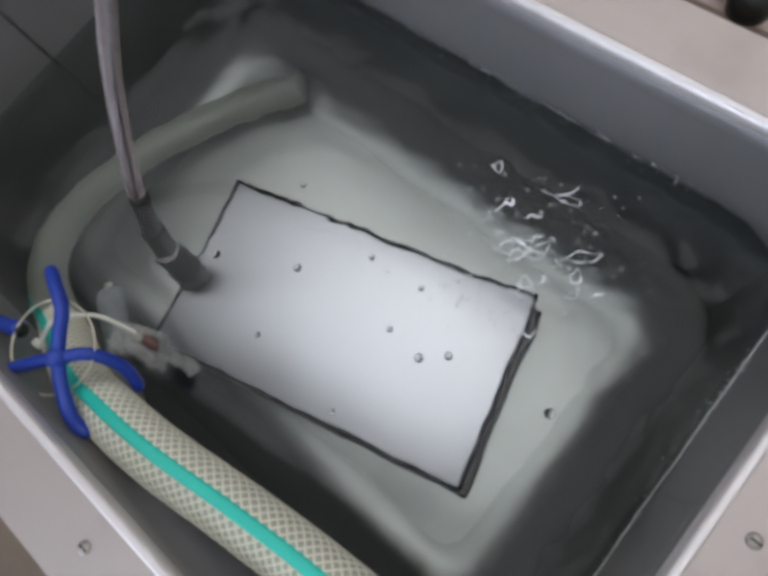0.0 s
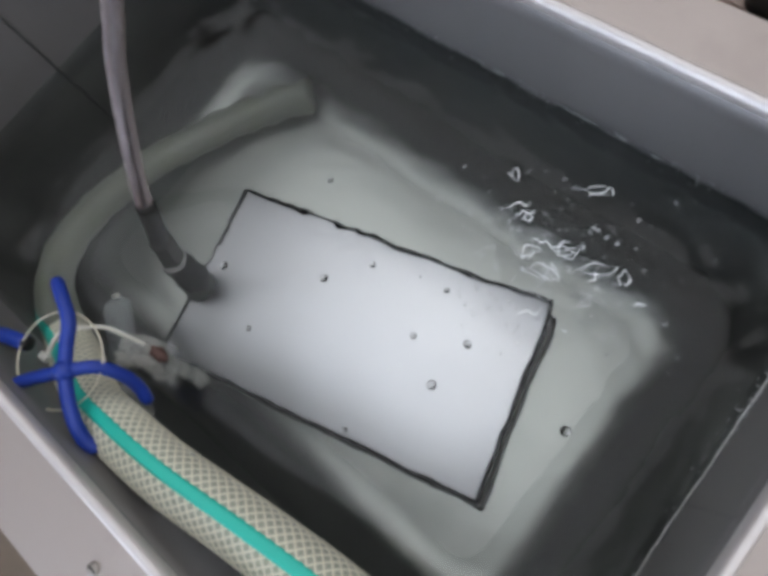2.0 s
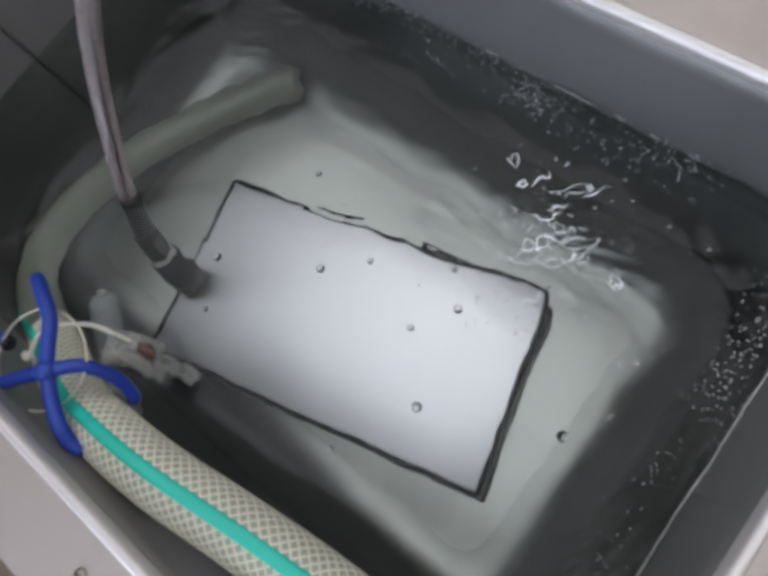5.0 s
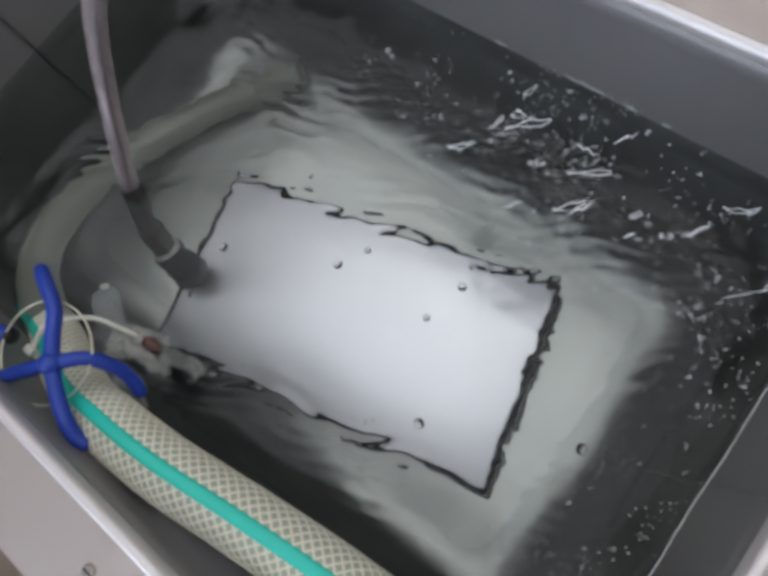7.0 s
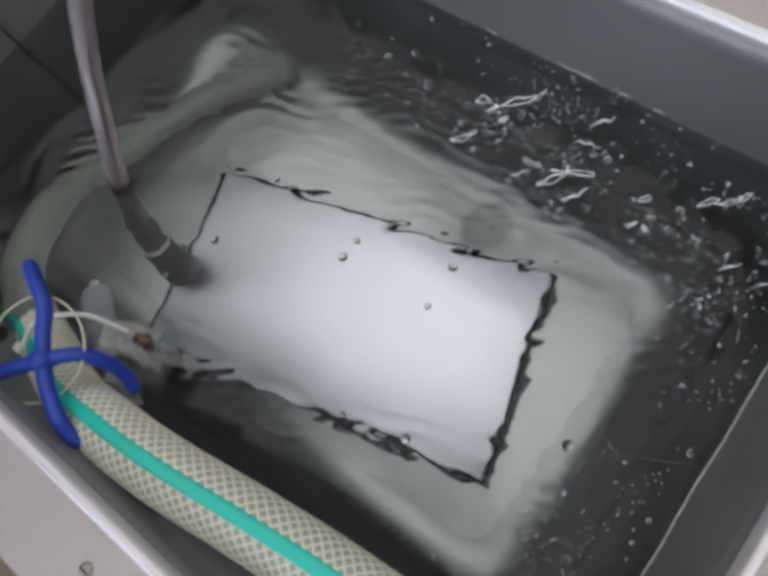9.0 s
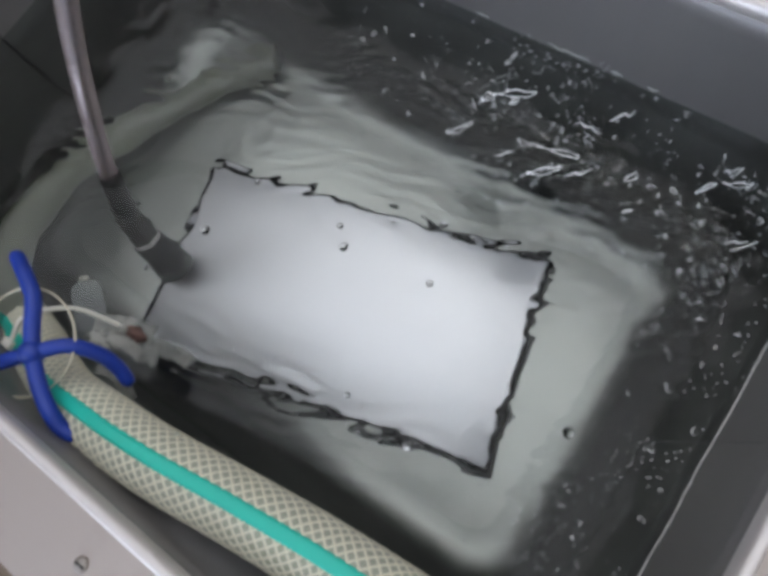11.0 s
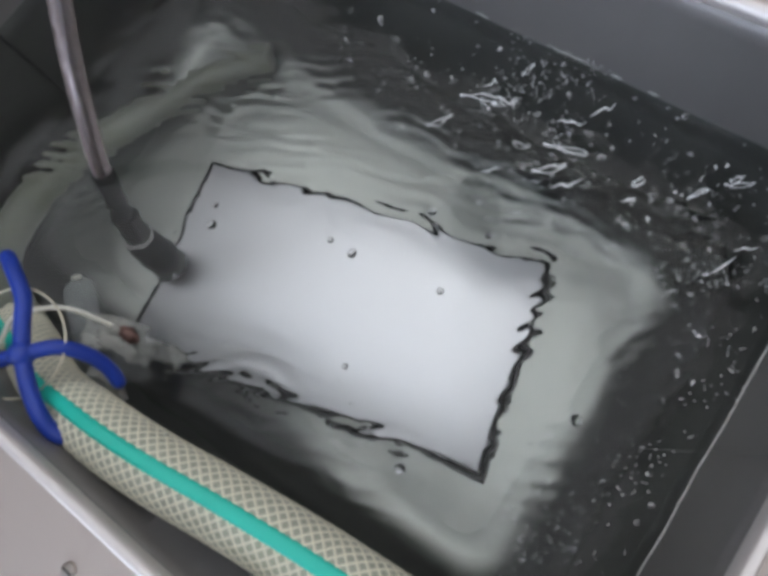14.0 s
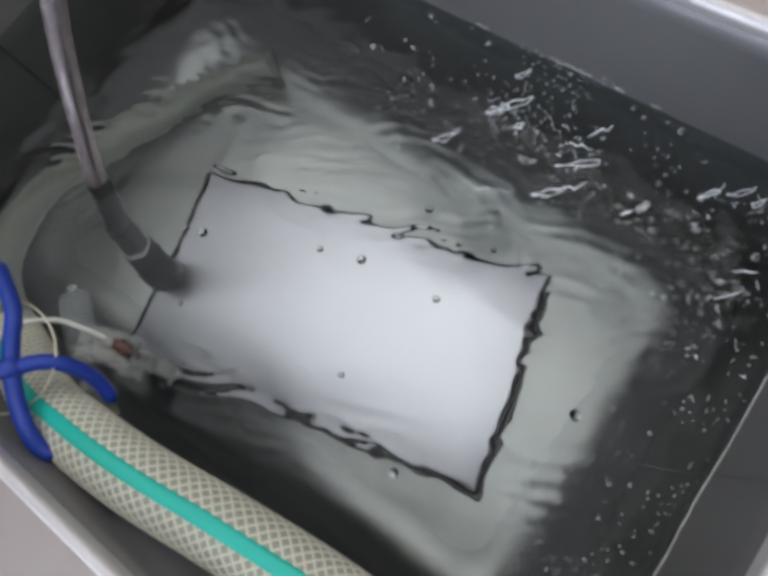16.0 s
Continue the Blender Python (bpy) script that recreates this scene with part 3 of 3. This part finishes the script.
# ---- tie, tape and plastic tube by the hose ----
def build_tie():
    t = thing("cable_tie", "white nylon tie looped round the hose", "cable tie", (-0.150, -0.165, 0.02))
    inv = Matrix.Translation(-Vector(t.location))
    line = [(-0.155, -0.185, 0.036), (-0.158, -0.168, 0.036), (-0.148, -0.152, 0.022), (-0.132, -0.147, 0.010), (-0.122, -0.146, -0.004)]
    pts = spline(line, 40)
    bm = tube(bmesh.new(), pts, 0.0016, 8)
    bm.transform(inv)
    part("strap", bm, NYLON, t)
    bm = block(0.007, 0.005, 0.004, (-0.155, -0.186, 0.037), 0.001)
    bm.transform(inv)
    part("head", bm, NYLON, t)

    t = thing("tape_bundle", "crumpled clear tape with a brown rusty end", "tape", (-0.118, -0.148, -0.004))
    inv = Matrix.Translation(-Vector(t.location))
    rng = random.Random(9)
    for line, w in (([(-0.118, -0.158, 0.030), (-0.112, -0.152, 0.012), (-0.103, -0.152, 0.0), (-0.094, -0.150, -0.01)], 0.006),
                    ([(-0.138, -0.156, 0.006), (-0.128, -0.150, 0.004), (-0.116, -0.145, 0.001), (-0.104, -0.142, -0.006)], 0.009),
                    ([(-0.108, -0.146, -0.006), (-0.094, -0.142, -0.010), (-0.082, -0.139, -0.012), (-0.074, -0.141, -0.014)], 0.006),
                    ([(-0.100, -0.166, 0.032), (-0.092, -0.163, 0.030), (-0.084, -0.166, 0.026), (-0.078, -0.172, 0.020)], 0.004)):
        pts = spline(line, 24)
        bm = bmesh.new()
        rows_ = []
        for i, (p, (s, u)) in enumerate(zip(pts, frames_along(pts))):
            rows_.append([bm.verts.new(p + s * w * k / 3 + u * 0.0022 * rng.uniform(-1, 1)) for k in range(-3, 4)])
        for a, b in zip(rows_, rows_[1:]):
            for k in range(6):
                bm.faces.new((a[k], a[k + 1], b[k + 1], b[k]))
        bmesh.ops.solidify(bm, geom=bm.faces[:], thickness=0.0003)
        bm.transform(inv)
        part("strip", bm, TAPE, t, "clear crumpled tape strip")
    bm = bmesh.new()
    bmesh.ops.create_icosphere(bm, subdivisions=3, radius=1)
    for v in bm.verts:
        k = 1 + 0.5 * noise.noise(v.co * 2.2)
        v.co = Vector((-0.1120, -0.1440, 0.002)) + Vector((v.co.x * 0.008 * k, v.co.y * 0.004 * k, v.co.z * 0.004 * k))
    bm.transform(inv)
    part("rusty_end", bm, BROWN, t, "brown rusty lump")

    t = thing("plastic_tube", "clouded clear plastic tube tucked under the hose in the water", "plastic tube", (-0.163, -0.176, -0.066))
    inv = Matrix.Translation(-Vector(t.location))
    low, high = Vector((-0.163, -0.176, -0.066)), Vector((-0.194, -0.143, -0.045))
    ln = (high - low).length
    bm = lathe([(0.0105, 0), (0.0115, 0.003), (0.0115, ln - 0.008), (0.0095, ln - 0.002), (0.005, ln)], 24, axis_pose(low, high))
    bm.transform(inv)
    part("tube_wall", bm, CLEAR, t)
    bm = lathe([(0.0035, ln), (0.0035, ln + 0.003), (0.002, ln + 0.004)], 14, axis_pose(low, high))
    bm.transform(inv)
    part("cap", bm, NYLON, t)


build_tie()


# ---- the room ----
def build_room():
    rx0, rx1, ry0, ry1, zf, zc = -2.3, 1.9, -1.9, 2.0, -0.77, 1.75
    tagged(part("floor", block(rx1 - rx0, ry1 - ry0, 0.1, ((rx0 + rx1) / 2, (ry0 + ry1) / 2, zf - 0.05), 0), CONCRETE, smooth=False), "brown worn concrete floor", "floor", kind="structure")
    tagged(part("ceiling", block(rx1 - rx0, ry1 - ry0, 0.1, ((rx0 + rx1) / 2, (ry0 + ry1) / 2, zc + 0.05), 0), WHITE_PAINT, smooth=False), "white painted ceiling", "ceiling", kind="structure")
    # the unseen west wall is dark to dim the light from that side
    for name, sx, sy, at in (("wall_north", rx1 - rx0, 0.1, ((rx0 + rx1) / 2, ry1 + 0.05)), 
                             ("wall_east", 0.1, ry1 - ry0, (rx1 + 0.05, (ry0 + ry1) / 2)), ("wall_west", 0.1, ry1 - ry0, (rx0 - 0.05, (ry0 + ry1) / 2))):
        tagged(part(name, block(sx, sy, zc - zf, (*at, (zc + zf) / 2), 0), DIMMING_PLASTER if name == "wall_west" else PLASTER, smooth=False), "unseen west wall coloured dark to cut the light" if name == "wall_west" else "plain beige plaster wall", "wall", kind="structure")
    # the south wall stands in four pieces round its window
    wx0, wx1, wz0, wz1 = -0.9, 0.9, 0.25, 1.5
    south = thing("wall_south", "plain beige plaster wall with a window", "wall", ((rx0 + rx1) / 2, ry0, zf), "structure")
    for x0, x1, z0, z1 in ((rx0, wx0, zf, zc), (wx1, rx1, zf, zc), (wx0, wx1, zf, wz0), (wx0, wx1, wz1, zc)):
        bm = block(x1 - x0, 0.1, z1 - z0, ((x0 + x1) / 2, ry0 - 0.05, (z0 + z1) / 2), 0)
        bm.transform(Matrix.Translation(-Vector(south.location)))
        part("wall_piece", bm, PLASTER, south, "", False)
    win = thing("window_1", "wide window with a white frame", "window", (0, ry0 - 0.05, wz0), "structure")
    for sx, sz, at in ((1.8, 0.05, (0, 0, 0.025)), (1.8, 0.05, (0, 0, 1.225)), (0.05, 1.15, (-0.875, 0, 0.625)), (0.05, 1.15, (0.875, 0, 0.625)), (0.04, 1.15, (0, 0, 0.625))):
        part("window_frame", block(sx, 0.06, sz, at, 0.004), WHITE_PAINT, win, "", False)
    tagged(part("backdrop", block(3.0, 0.02, 2.2, (0, ry0 - 0.5, 0.9), 0), SKY_GLOW, smooth=False), "pale overcast sky outside the window", "sky", kind="structure")
    lamp = thing("ceiling_light", "large white ceiling light panel", "ceiling light", (-0.2, 0.575, zc))
    part("frame", block(3.90, 2.50, 0.05, (0, 0, -0.025), 0.006), WHITE_PAINT, lamp, "", False)
    part("diffuser", block(3.80, 2.40, 0.008, (0, 0, -0.053), 0.004), LAMP_GLOW, lamp, "glowing white diffuser", False)
    for x, ln in ((0.05, 1.1),):
        tube_lamp = thing("tube_light", "white fluorescent tube light under the ceiling", "tube light", (x, 1.15, zc - 0.08))
        part("housing", block(ln + 0.06, 0.07, 0.03, (0, 0, 0.0), 0.006), WHITE_PAINT, tube_lamp, "white metal housing", False)
        part("tube", tube(bmesh.new(), [Vector((-ln / 2 + ln * k / 12, 0, -0.032)) for k in range(13)], 0.014, 14), TUBE_GLOW, tube_lamp, "glowing tube")
        for e in (-1, 1):
            part("end_cap", block(0.02, 0.04, 0.045, (e * (ln / 2 + 0.012), 0, -0.030), 0.004), WHITE_PAINT, tube_lamp)
    table = thing("side_table", "brown board side table beside the tank", "table", (0.1, 0.56, zf))
    part("tabletop", block(1.0, 0.62, 0.03, (0, 0, 0.80), 0.004), TABLE, table, "", False)
    for sx in (-1, 1):
        for sy in (-1, 1):
            part("leg", block(0.05, 0.05, 0.785, (sx * 0.44, sy * 0.26, 0.3925), 0.003), TABLE, table, "", False)
    # block added to stand in for a dark shape below the rim
    crate = thing("dark_fill_block", "added dark block filling in a dark shape by the tank", "crate", (-0.07, -0.66, zf))
    part("fill_body", block(0.36, 0.34, 0.26, (0, 0, 0.13), 0.006), DARK_FILL, crate, "", False)
    part("lid", block(0.37, 0.35, 0.02, (0, 0, 0.27), 0.005), DARK_FILL, crate, "", False)
    k = thing("black_knob_tool", "black round-handled tool on the side table", "tool", (0.081, 0.257, 0.045))
    part("handle", lathe([(0.009, 0), (0.013, 0.002), (0.014, 0.010), (0.012, 0.018), (0.006, 0.021)], 22), BLACK, k)
    part("shaft", tube(bmesh.new(), spline([(0, 0, 0.008), (-0.03, 0.006, 0.006), (-0.06, 0.004, 0.005)], 12), 0.004, 10), BLACK, k)


build_room()


# ---- painted water glints: loops, strokes and specks ----
GLINTS = []


def build_glints():
    """Thin wobbly loops, strokes and small flakes: painted glints that ride on the surface."""
    rng = random.Random(21)
    sparkle = thing("water_sparkle", "painted white lamp glints flickering on the water", "ripples", (0, 0, 0))
    for k in range(20):
        bm = bmesh.new()
        ln, wd = rng.uniform(0.003, 0.009) if k > 2 else rng.uniform(0.011, 0.016), rng.uniform(0.0014, 0.0034)
        ph = rng.uniform(0, 9)
        r0 = rng.uniform(0.00032, 0.00052)
        if k % 5 < 3:
            pts = []
            for i in range(40):
                a = 2 * math.pi * i / 40
                w = 1 + 0.5 * noise.noise((math.cos(a) * 1.4 + ph, math.sin(a) * 1.4, ph))
                pts.append(Vector((ln * math.cos(a) * w, wd * math.sin(a) * w + 0.55 * wd * math.sin(2 * a + ph) + 0.35 * wd * math.sin(5 * a), 0.0)))
            c = sum(pts, Vector()) / 40
            fr = [((p - c).normalized(), Vector((0, 0, 1))) for p in pts]
            tube(bm, pts, lambda u: r0 * (1 + 0.6 * noise.noise((u * 7, ph, 0))), 6, closed=True, fr=fr)
        else:
            line = [(-ln, 0, 0)]
            for i in range(5):
                line.append((-ln + 2 * ln * (i + 1) / 5, rng.uniform(-wd, wd), 0))
            pts = spline(line, 36)
            tube(bm, pts, lambda u: r0 * (0.4 + 1.1 * math.sin(math.pi * u)), 6)
        ob = part("glint_loop", bm, LOOP, sparkle)
        GLINTS.append((ob, "loop"))
    meshes = []
    for k in range(20):
        bm = bmesh.new()
        ln = rng.uniform(0.0004, 0.0016) * (1.5 if k % 5 == 0 else 1)
        bend, r0, ph = rng.uniform(-1, 1) * ln, rng.uniform(0.00022, 0.00046), rng.uniform(0, 9)
        pts = spline([(-ln, 0, 0), (-0.3 * ln, bend * rng.uniform(0.2, 0.8), 0), (0.4 * ln, bend * rng.uniform(-0.2, 0.7), 0), (ln, rng.uniform(-0.5, 0.5) * ln, 0)], 14)
        tube(bm, pts, lambda u: r0 * (0.25 + math.sin(math.pi * u) * (1 + 0.8 * noise.noise((u * 5, ph, 0)))), 6)
        if k % 3 == 0:
            tube(bm, spline([(0, 0.3 * bend, 0), (0.3 * ln, 0.9 * ln, 0), (0.1 * ln, 1.5 * ln, 0)], 8), lambda u: r0 * (0.9 - 0.7 * u), 6)
        if k % 4 == 1:
            bm.clear()
            # a small open ring of painted glint with a thick and a thin side
            rr = rng.uniform(0.0010, 0.0021)
            arc = [Vector((rr * math.cos(a), 0.75 * rr * math.sin(a) * (1 + 0.3 * math.sin(2 * a + ph)), 0)) for a in [5.3 * j / 20 for j in range(21)]]
            tube(bm, arc, lambda u: 0.00034 * (0.3 + math.sin(math.pi * u) ** 2), 6)
        for v in bm.verts:
            v.co.z *= 0.5
        bmesh.ops.recalc_face_normals(bm, faces=bm.faces[:])
        me = bpy.data.meshes.new("glint")
        bm.to_mesh(me)
        bm.free()
        me.materials.append(GLINT)
        for p in me.polygons:
            p.use_smooth = True
        meshes.append(me)
    for k in range(300):
        ob = new("glint", meshes[k % 20])
        ob.parent = sparkle
        GLINTS.append((ob, "glint"))
    # fine specks: loose patches of painted glints too small to tell apart
    for k in range(46):
        bm = bmesh.new()
        for e in range(22):
            q = Vector((rng.gauss(0, 0.013), rng.gauss(0, 0.0045), rng.uniform(-0.0006, 0.0006)))
            turn, ln = rng.uniform(0, 3.1), rng.uniform(0.0003, 0.0010)
            w = Vector((math.cos(turn), math.sin(turn), 0)) * ln
            tube(bm, [q - w, q - w * 0.3 + Vector((0, 0.0002, 0)), q + w * 0.4, q + w], lambda u: 0.00034 * (0.3 + math.sin(math.pi * u)), 5)
        ob = tagged(part("glint_specks", bm, GLINT, sparkle), kind="stuff")
        GLINTS.append((ob, "glint_specks"))


build_glints()


# ---- travelling waves and bubbles ----
WAVES = []
BUBBLES = []


def bending_water(name):
    """Clear water that bends the view through it."""
    m = bpy.data.materials.new(name)
    m.use_nodes = True
    nt = m.node_tree
    r = nt.nodes.new("ShaderNodeBsdfRefraction")
    r.inputs["IOR"].default_value, r.inputs["Roughness"].default_value = 1.333, 0.0
    nt.links.new(r.outputs[0], nt.nodes["Material Output"].inputs["Surface"])
    return m


WAVE_WATER = bending_water("wave_water")
BUBBLE_SKIN = material("bubble_rim", (0.46, 0.47, 0.48), 0.15, 0.0, 0.1, 200, 0.05, 0.0, 200, alpha=0.42)


def build_waves():
    """Low lenses of water with ripples on top, thin at the edge, that ride on the surface."""
    holder = thing("travelling_waves", "low clear ripples travelling over the water", "waves", (0, 0, 0))
    for k in range(23):
        ph = 3.7 * k
        a, b = 0.050 + 0.012 * math.sin(ph), 0.034 + 0.006 * math.cos(1.7 * ph)
        bm = bmesh.new()
        rings, segs = 40, 90
        top, low = [], []
        for i in range(1, rings + 1):
            r = i / rings
            fade = (1 - r * r) ** 2
            rt, rl = [], []
            for j in range(segs):
                t = 2 * math.pi * j / segs
                w = 1 + 0.16 * noise.noise((math.cos(t) * 1.5 + ph, math.sin(t) * 1.5, 0))
                x, y = a * r * math.cos(t) * w, b * r * math.sin(t) * w
                h = 0.45 * math.sin(2 * math.pi * y / 0.0105 + 6 * noise.noise((x * 30, y * 30, ph))) + 1.1 * noise.noise((x * 70, y * 110, ph + 9)) + 0.5 * noise.noise((x * 150, y * 260, ph + 3))
                z = fade * (0.0015 + 0.00058 * h)
                rt.append(bm.verts.new((x, y, z)))
                rl.append(bm.verts.new((x, y, 0)))
            top.append(rt)
            low.append(rl)
        for grid, z, flip in ((top, 0.0015, False), (low, 0.0, True)):
            c = bm.verts.new((0, 0, z))
            for j in range(segs):
                q = (c, grid[0][j], grid[0][(j + 1) % segs])
                bm.faces.new(q[::-1] if flip else q)
            for p, n in zip(grid, grid[1:]):
                for j in range(segs):
                    q = (p[j], n[j], n[(j + 1) % segs], p[(j + 1) % segs])
                    bm.faces.new(q[::-1] if flip else q)
        ob = part("ripple_wave", bm, WAVE_WATER, holder, tidy=False)
        ob.visible_shadow = False
        WAVES.append(ob)


def build_bubbles():
    rng = random.Random(31)
    for k in range(11):
        r = rng.uniform(0.0016, 0.0034)
        ob = thing("bubble", "small clear bubble floating on the water", "bubble", group="bubbles on the water")
        bm = lathe([(r * math.cos(radians(d)), 0.22 * r * math.sin(radians(d))) for d in (0, 15, 30, 45, 60, 75, 86)], 20)
        dome = part("dome", bm, WAVE_WATER, ob)
        dome.visible_shadow = False
        pts = [Vector((r * math.cos(t), r * math.sin(t) * (1 + 0.15 * math.sin(k)), 0.0002)) for t in [2 * math.pi * j / 28 for j in range(28)]]
        ring_fr = [(p.normalized(), Vector((0, 0, 1))) for p in pts]
        part("rim", tube(bmesh.new(), pts, lambda u: 0.00028 * (1 + 0.6 * noise.noise((u * 4, k, 0))), 6, closed=True, fr=ring_fr), BUBBLE_SKIN, ob)
        BUBBLES.append(ob)


build_waves()
build_bubbles()
WAVE_SPOTS = [(-0.150, -0.010), (-0.085, 0.010), (-0.020, 0.022), (0.040, 0.040), (0.080, 0.048), (0.100, 0.000), (0.112, -0.055), (0.060, -0.105),
              (-0.010, -0.120), (-0.070, -0.130), (-0.190, 0.060), (-0.105, 0.085), (-0.030, 0.090), (0.050, 0.105), (0.135, 0.090), (0.160, 0.020), (0.160, -0.080), (-0.185, -0.085),
              (-0.235, 0.015), (-0.245, -0.065), (-0.235, 0.105), (-0.130, 0.035), (0.020, 0.065)]


def motions():
    rng = random.Random(5)
    drift = []
    for k in range(41):
        t = 16 * k / 40
        g = 0.3 + 0.7 * smooth_step(t, 5.2, 6.8)
        drift.append((t, pose(0.008 * g * math.sin(2.1 * t), 0.007 * g * math.cos(2.9 * t), 0.0)))
    walk(water, drift)
    # the hose gives a little as the flow sets in
    at_rest = Vector(hose.location)
    walk(hose, [(t, pose(at_rest.x + x, at_rest.y + y, at_rest.z)) for t, x, y in ((0, 0.0, 0.0), (3, 0.0022, -0.0012), (4.2, 0.0020, -0.0012), (6.5, 0.0006, -0.0010),
                (9, 0.0004, -0.0030), (12, -0.0012, -0.0038), (13.5, -0.0018, -0.0032), (16, -0.0025, -0.0014))])
    north = sorted((k for k, (wx, wy) in enumerate(WAVE_SPOTS) if not (wx > 0.09 and wy < 0.03)), key=lambda k: WAVE_SPOTS[k][0])
    for k, (ob, (wx, wy)) in enumerate(zip(WAVES, WAVE_SPOTS)):
        # the waves come in from the far walls and stay rocking over the box and the bottom
        side = wx > 0.09 and wy < 0.03
        hx, hy = (X1 - 0.002, wy) if side else (-0.32 + 0.50 * north.index(k) / (len(north) - 1), Y1 + 0.004)
        turn0 = 90 if side else 0
        late_start = 4.9 + 0.9 * (wy + 0.13) / 0.24
        rows, t = [], 0.0
        while True:
            g = smooth_step(t, late_start - 0.5, late_start + 0.7)
            x, y = hx + (wx - hx) * g + 0.007 * g * rng.gauss(0, 1), hy + (wy - hy) * g + 0.006 * g * rng.gauss(0, 1)
            rows.append((t, pose(x, y, 0.0032 + 0.00010 * k, 0.6 * g * rng.gauss(0, 1), 0.4 * g * rng.gauss(0, 1), turn0 * (1 - g) + 10 * g * rng.gauss(0, 1) + 22 * g + 12 * math.sin(3.1 * k))))
            if t >= 16:
                break
            t = min(16.0, t + 0.4)
        walk(ob, rows)
    spots = [(0.018, 0.006), (-0.022, -0.002), (0.062, -0.018), (0.048, -0.032), (-0.052, -0.088), (0.024, -0.096), (0.022, -0.030), (0.130, -0.008)]
    for k, ob in enumerate(BUBBLES):
        x, y = spots[k] if k < len(spots) else (rng.uniform(-0.12, 0.07), rng.uniform(-0.11, 0.02))
        vx, vy = rng.gauss(0, 0.004), rng.gauss(0, 0.004)
        rows = []
        for i in range(17):
            rows.append((float(i), pose(x + vx * i + rng.gauss(0, 0.002), y + vy * i + rng.gauss(0, 0.002), 0.0060, 0, 0, 20 * k + 6 * i)))
            if not (-0.14 < x + vx * (i + 1) < 0.14) or not (-0.12 < y + vy * (i + 1) < 0.04):
                x, y, vx, vy = x + 2 * vx * (i + 0.5), y + 2 * vy * (i + 0.5), -vx, -vy
        walk(ob, rows)
    for ob, kind in GLINTS:
        # calm: gathered where the ripples meet the light; later strewn over the far side
        if kind == "loop":
            home = Vector((rng.gauss(0.076, 0.018), rng.gauss(0.062, 0.012), 0)) if rng.random() < 0.6 else Vector((rng.gauss(0.092, 0.030), rng.gauss(0.088, 0.025), 0))
            late = Vector((rng.uniform(-0.03, 0.17), rng.uniform(0.07, 0.15), 0.0))
        else:
            home = Vector((rng.gauss(0.060, 0.035), rng.gauss(0.050, 0.03), 0.0004))
            if kind == "glint_specks":
                # in the calm it clings to the waterline of the walls
                along = rng.uniform(-0.36, 0.36)
                home = Vector((along, Y1 + 0.002, 0.0)) if along < 0.13 else Vector((X1 + 0.002, 0.27 - 1.2 * along, 0.0))
            if rng.random() < (0.70 if kind == "glint_specks" else 0.58):
                x = rng.gauss(0.055, 0.085)
                late = Vector((x, min(0.155, max(0.03 - 0.2 * x, rng.gauss(0.098, 0.030))), 0.0))
            elif rng.random() < 0.82:
                late = Vector((rng.gauss(0.155, 0.022), rng.uniform(-0.13, 0.08), 0.0))
            else:
                late = Vector((rng.uniform(-0.05, 0.16), rng.uniform(-0.135, -0.08), 0.0))
        yaw = rng.gauss(42, 14) if kind == "loop" else rng.gauss(28, 45) if late.x < 0.14 else rng.gauss(65, 55)
        rows, t, ph = [], 0.0, rng.uniform(0, 6.28)
        while True:
            g = smooth_step(t, 4.6, 6.5)
            p = home.lerp(late, g) + Vector((rng.gauss(0, 0.006), rng.gauss(0, 0.005), 0.0)) * (g if kind == "glint_specks" else 1)
            if kind != "glint_specks" or g > 0.5:
                p.x, p.y = min(X1 - 0.012, p.x), min(Y1 - 0.008, p.y)
            if kind == "loop":
                tilt = rng.choice((2, 5, 9)) if g < 0.5 else rng.choice((80, 85, 88))
            else:
                tilt = 2.0 if kind == "glint_specks" else rng.choice((4, 80, 84, 86)) if g < 0.5 else rng.choice((5, 20, 60, 80))
            rows.append((t, pose(p.x, p.y, 0.0058, tilt, 0, yaw + rng.gauss(0, 9) if kind != "glint_specks" else (0 if home.x < 0.15 else 90) * (1 - g) + g * yaw + 6 * g * rng.gauss(0, 1))))
            if t >= 16:
                break
            t = min(16.0, t + rng.choice((0.3, 0.4, 0.5)))
        walk(ob, rows)


motions()
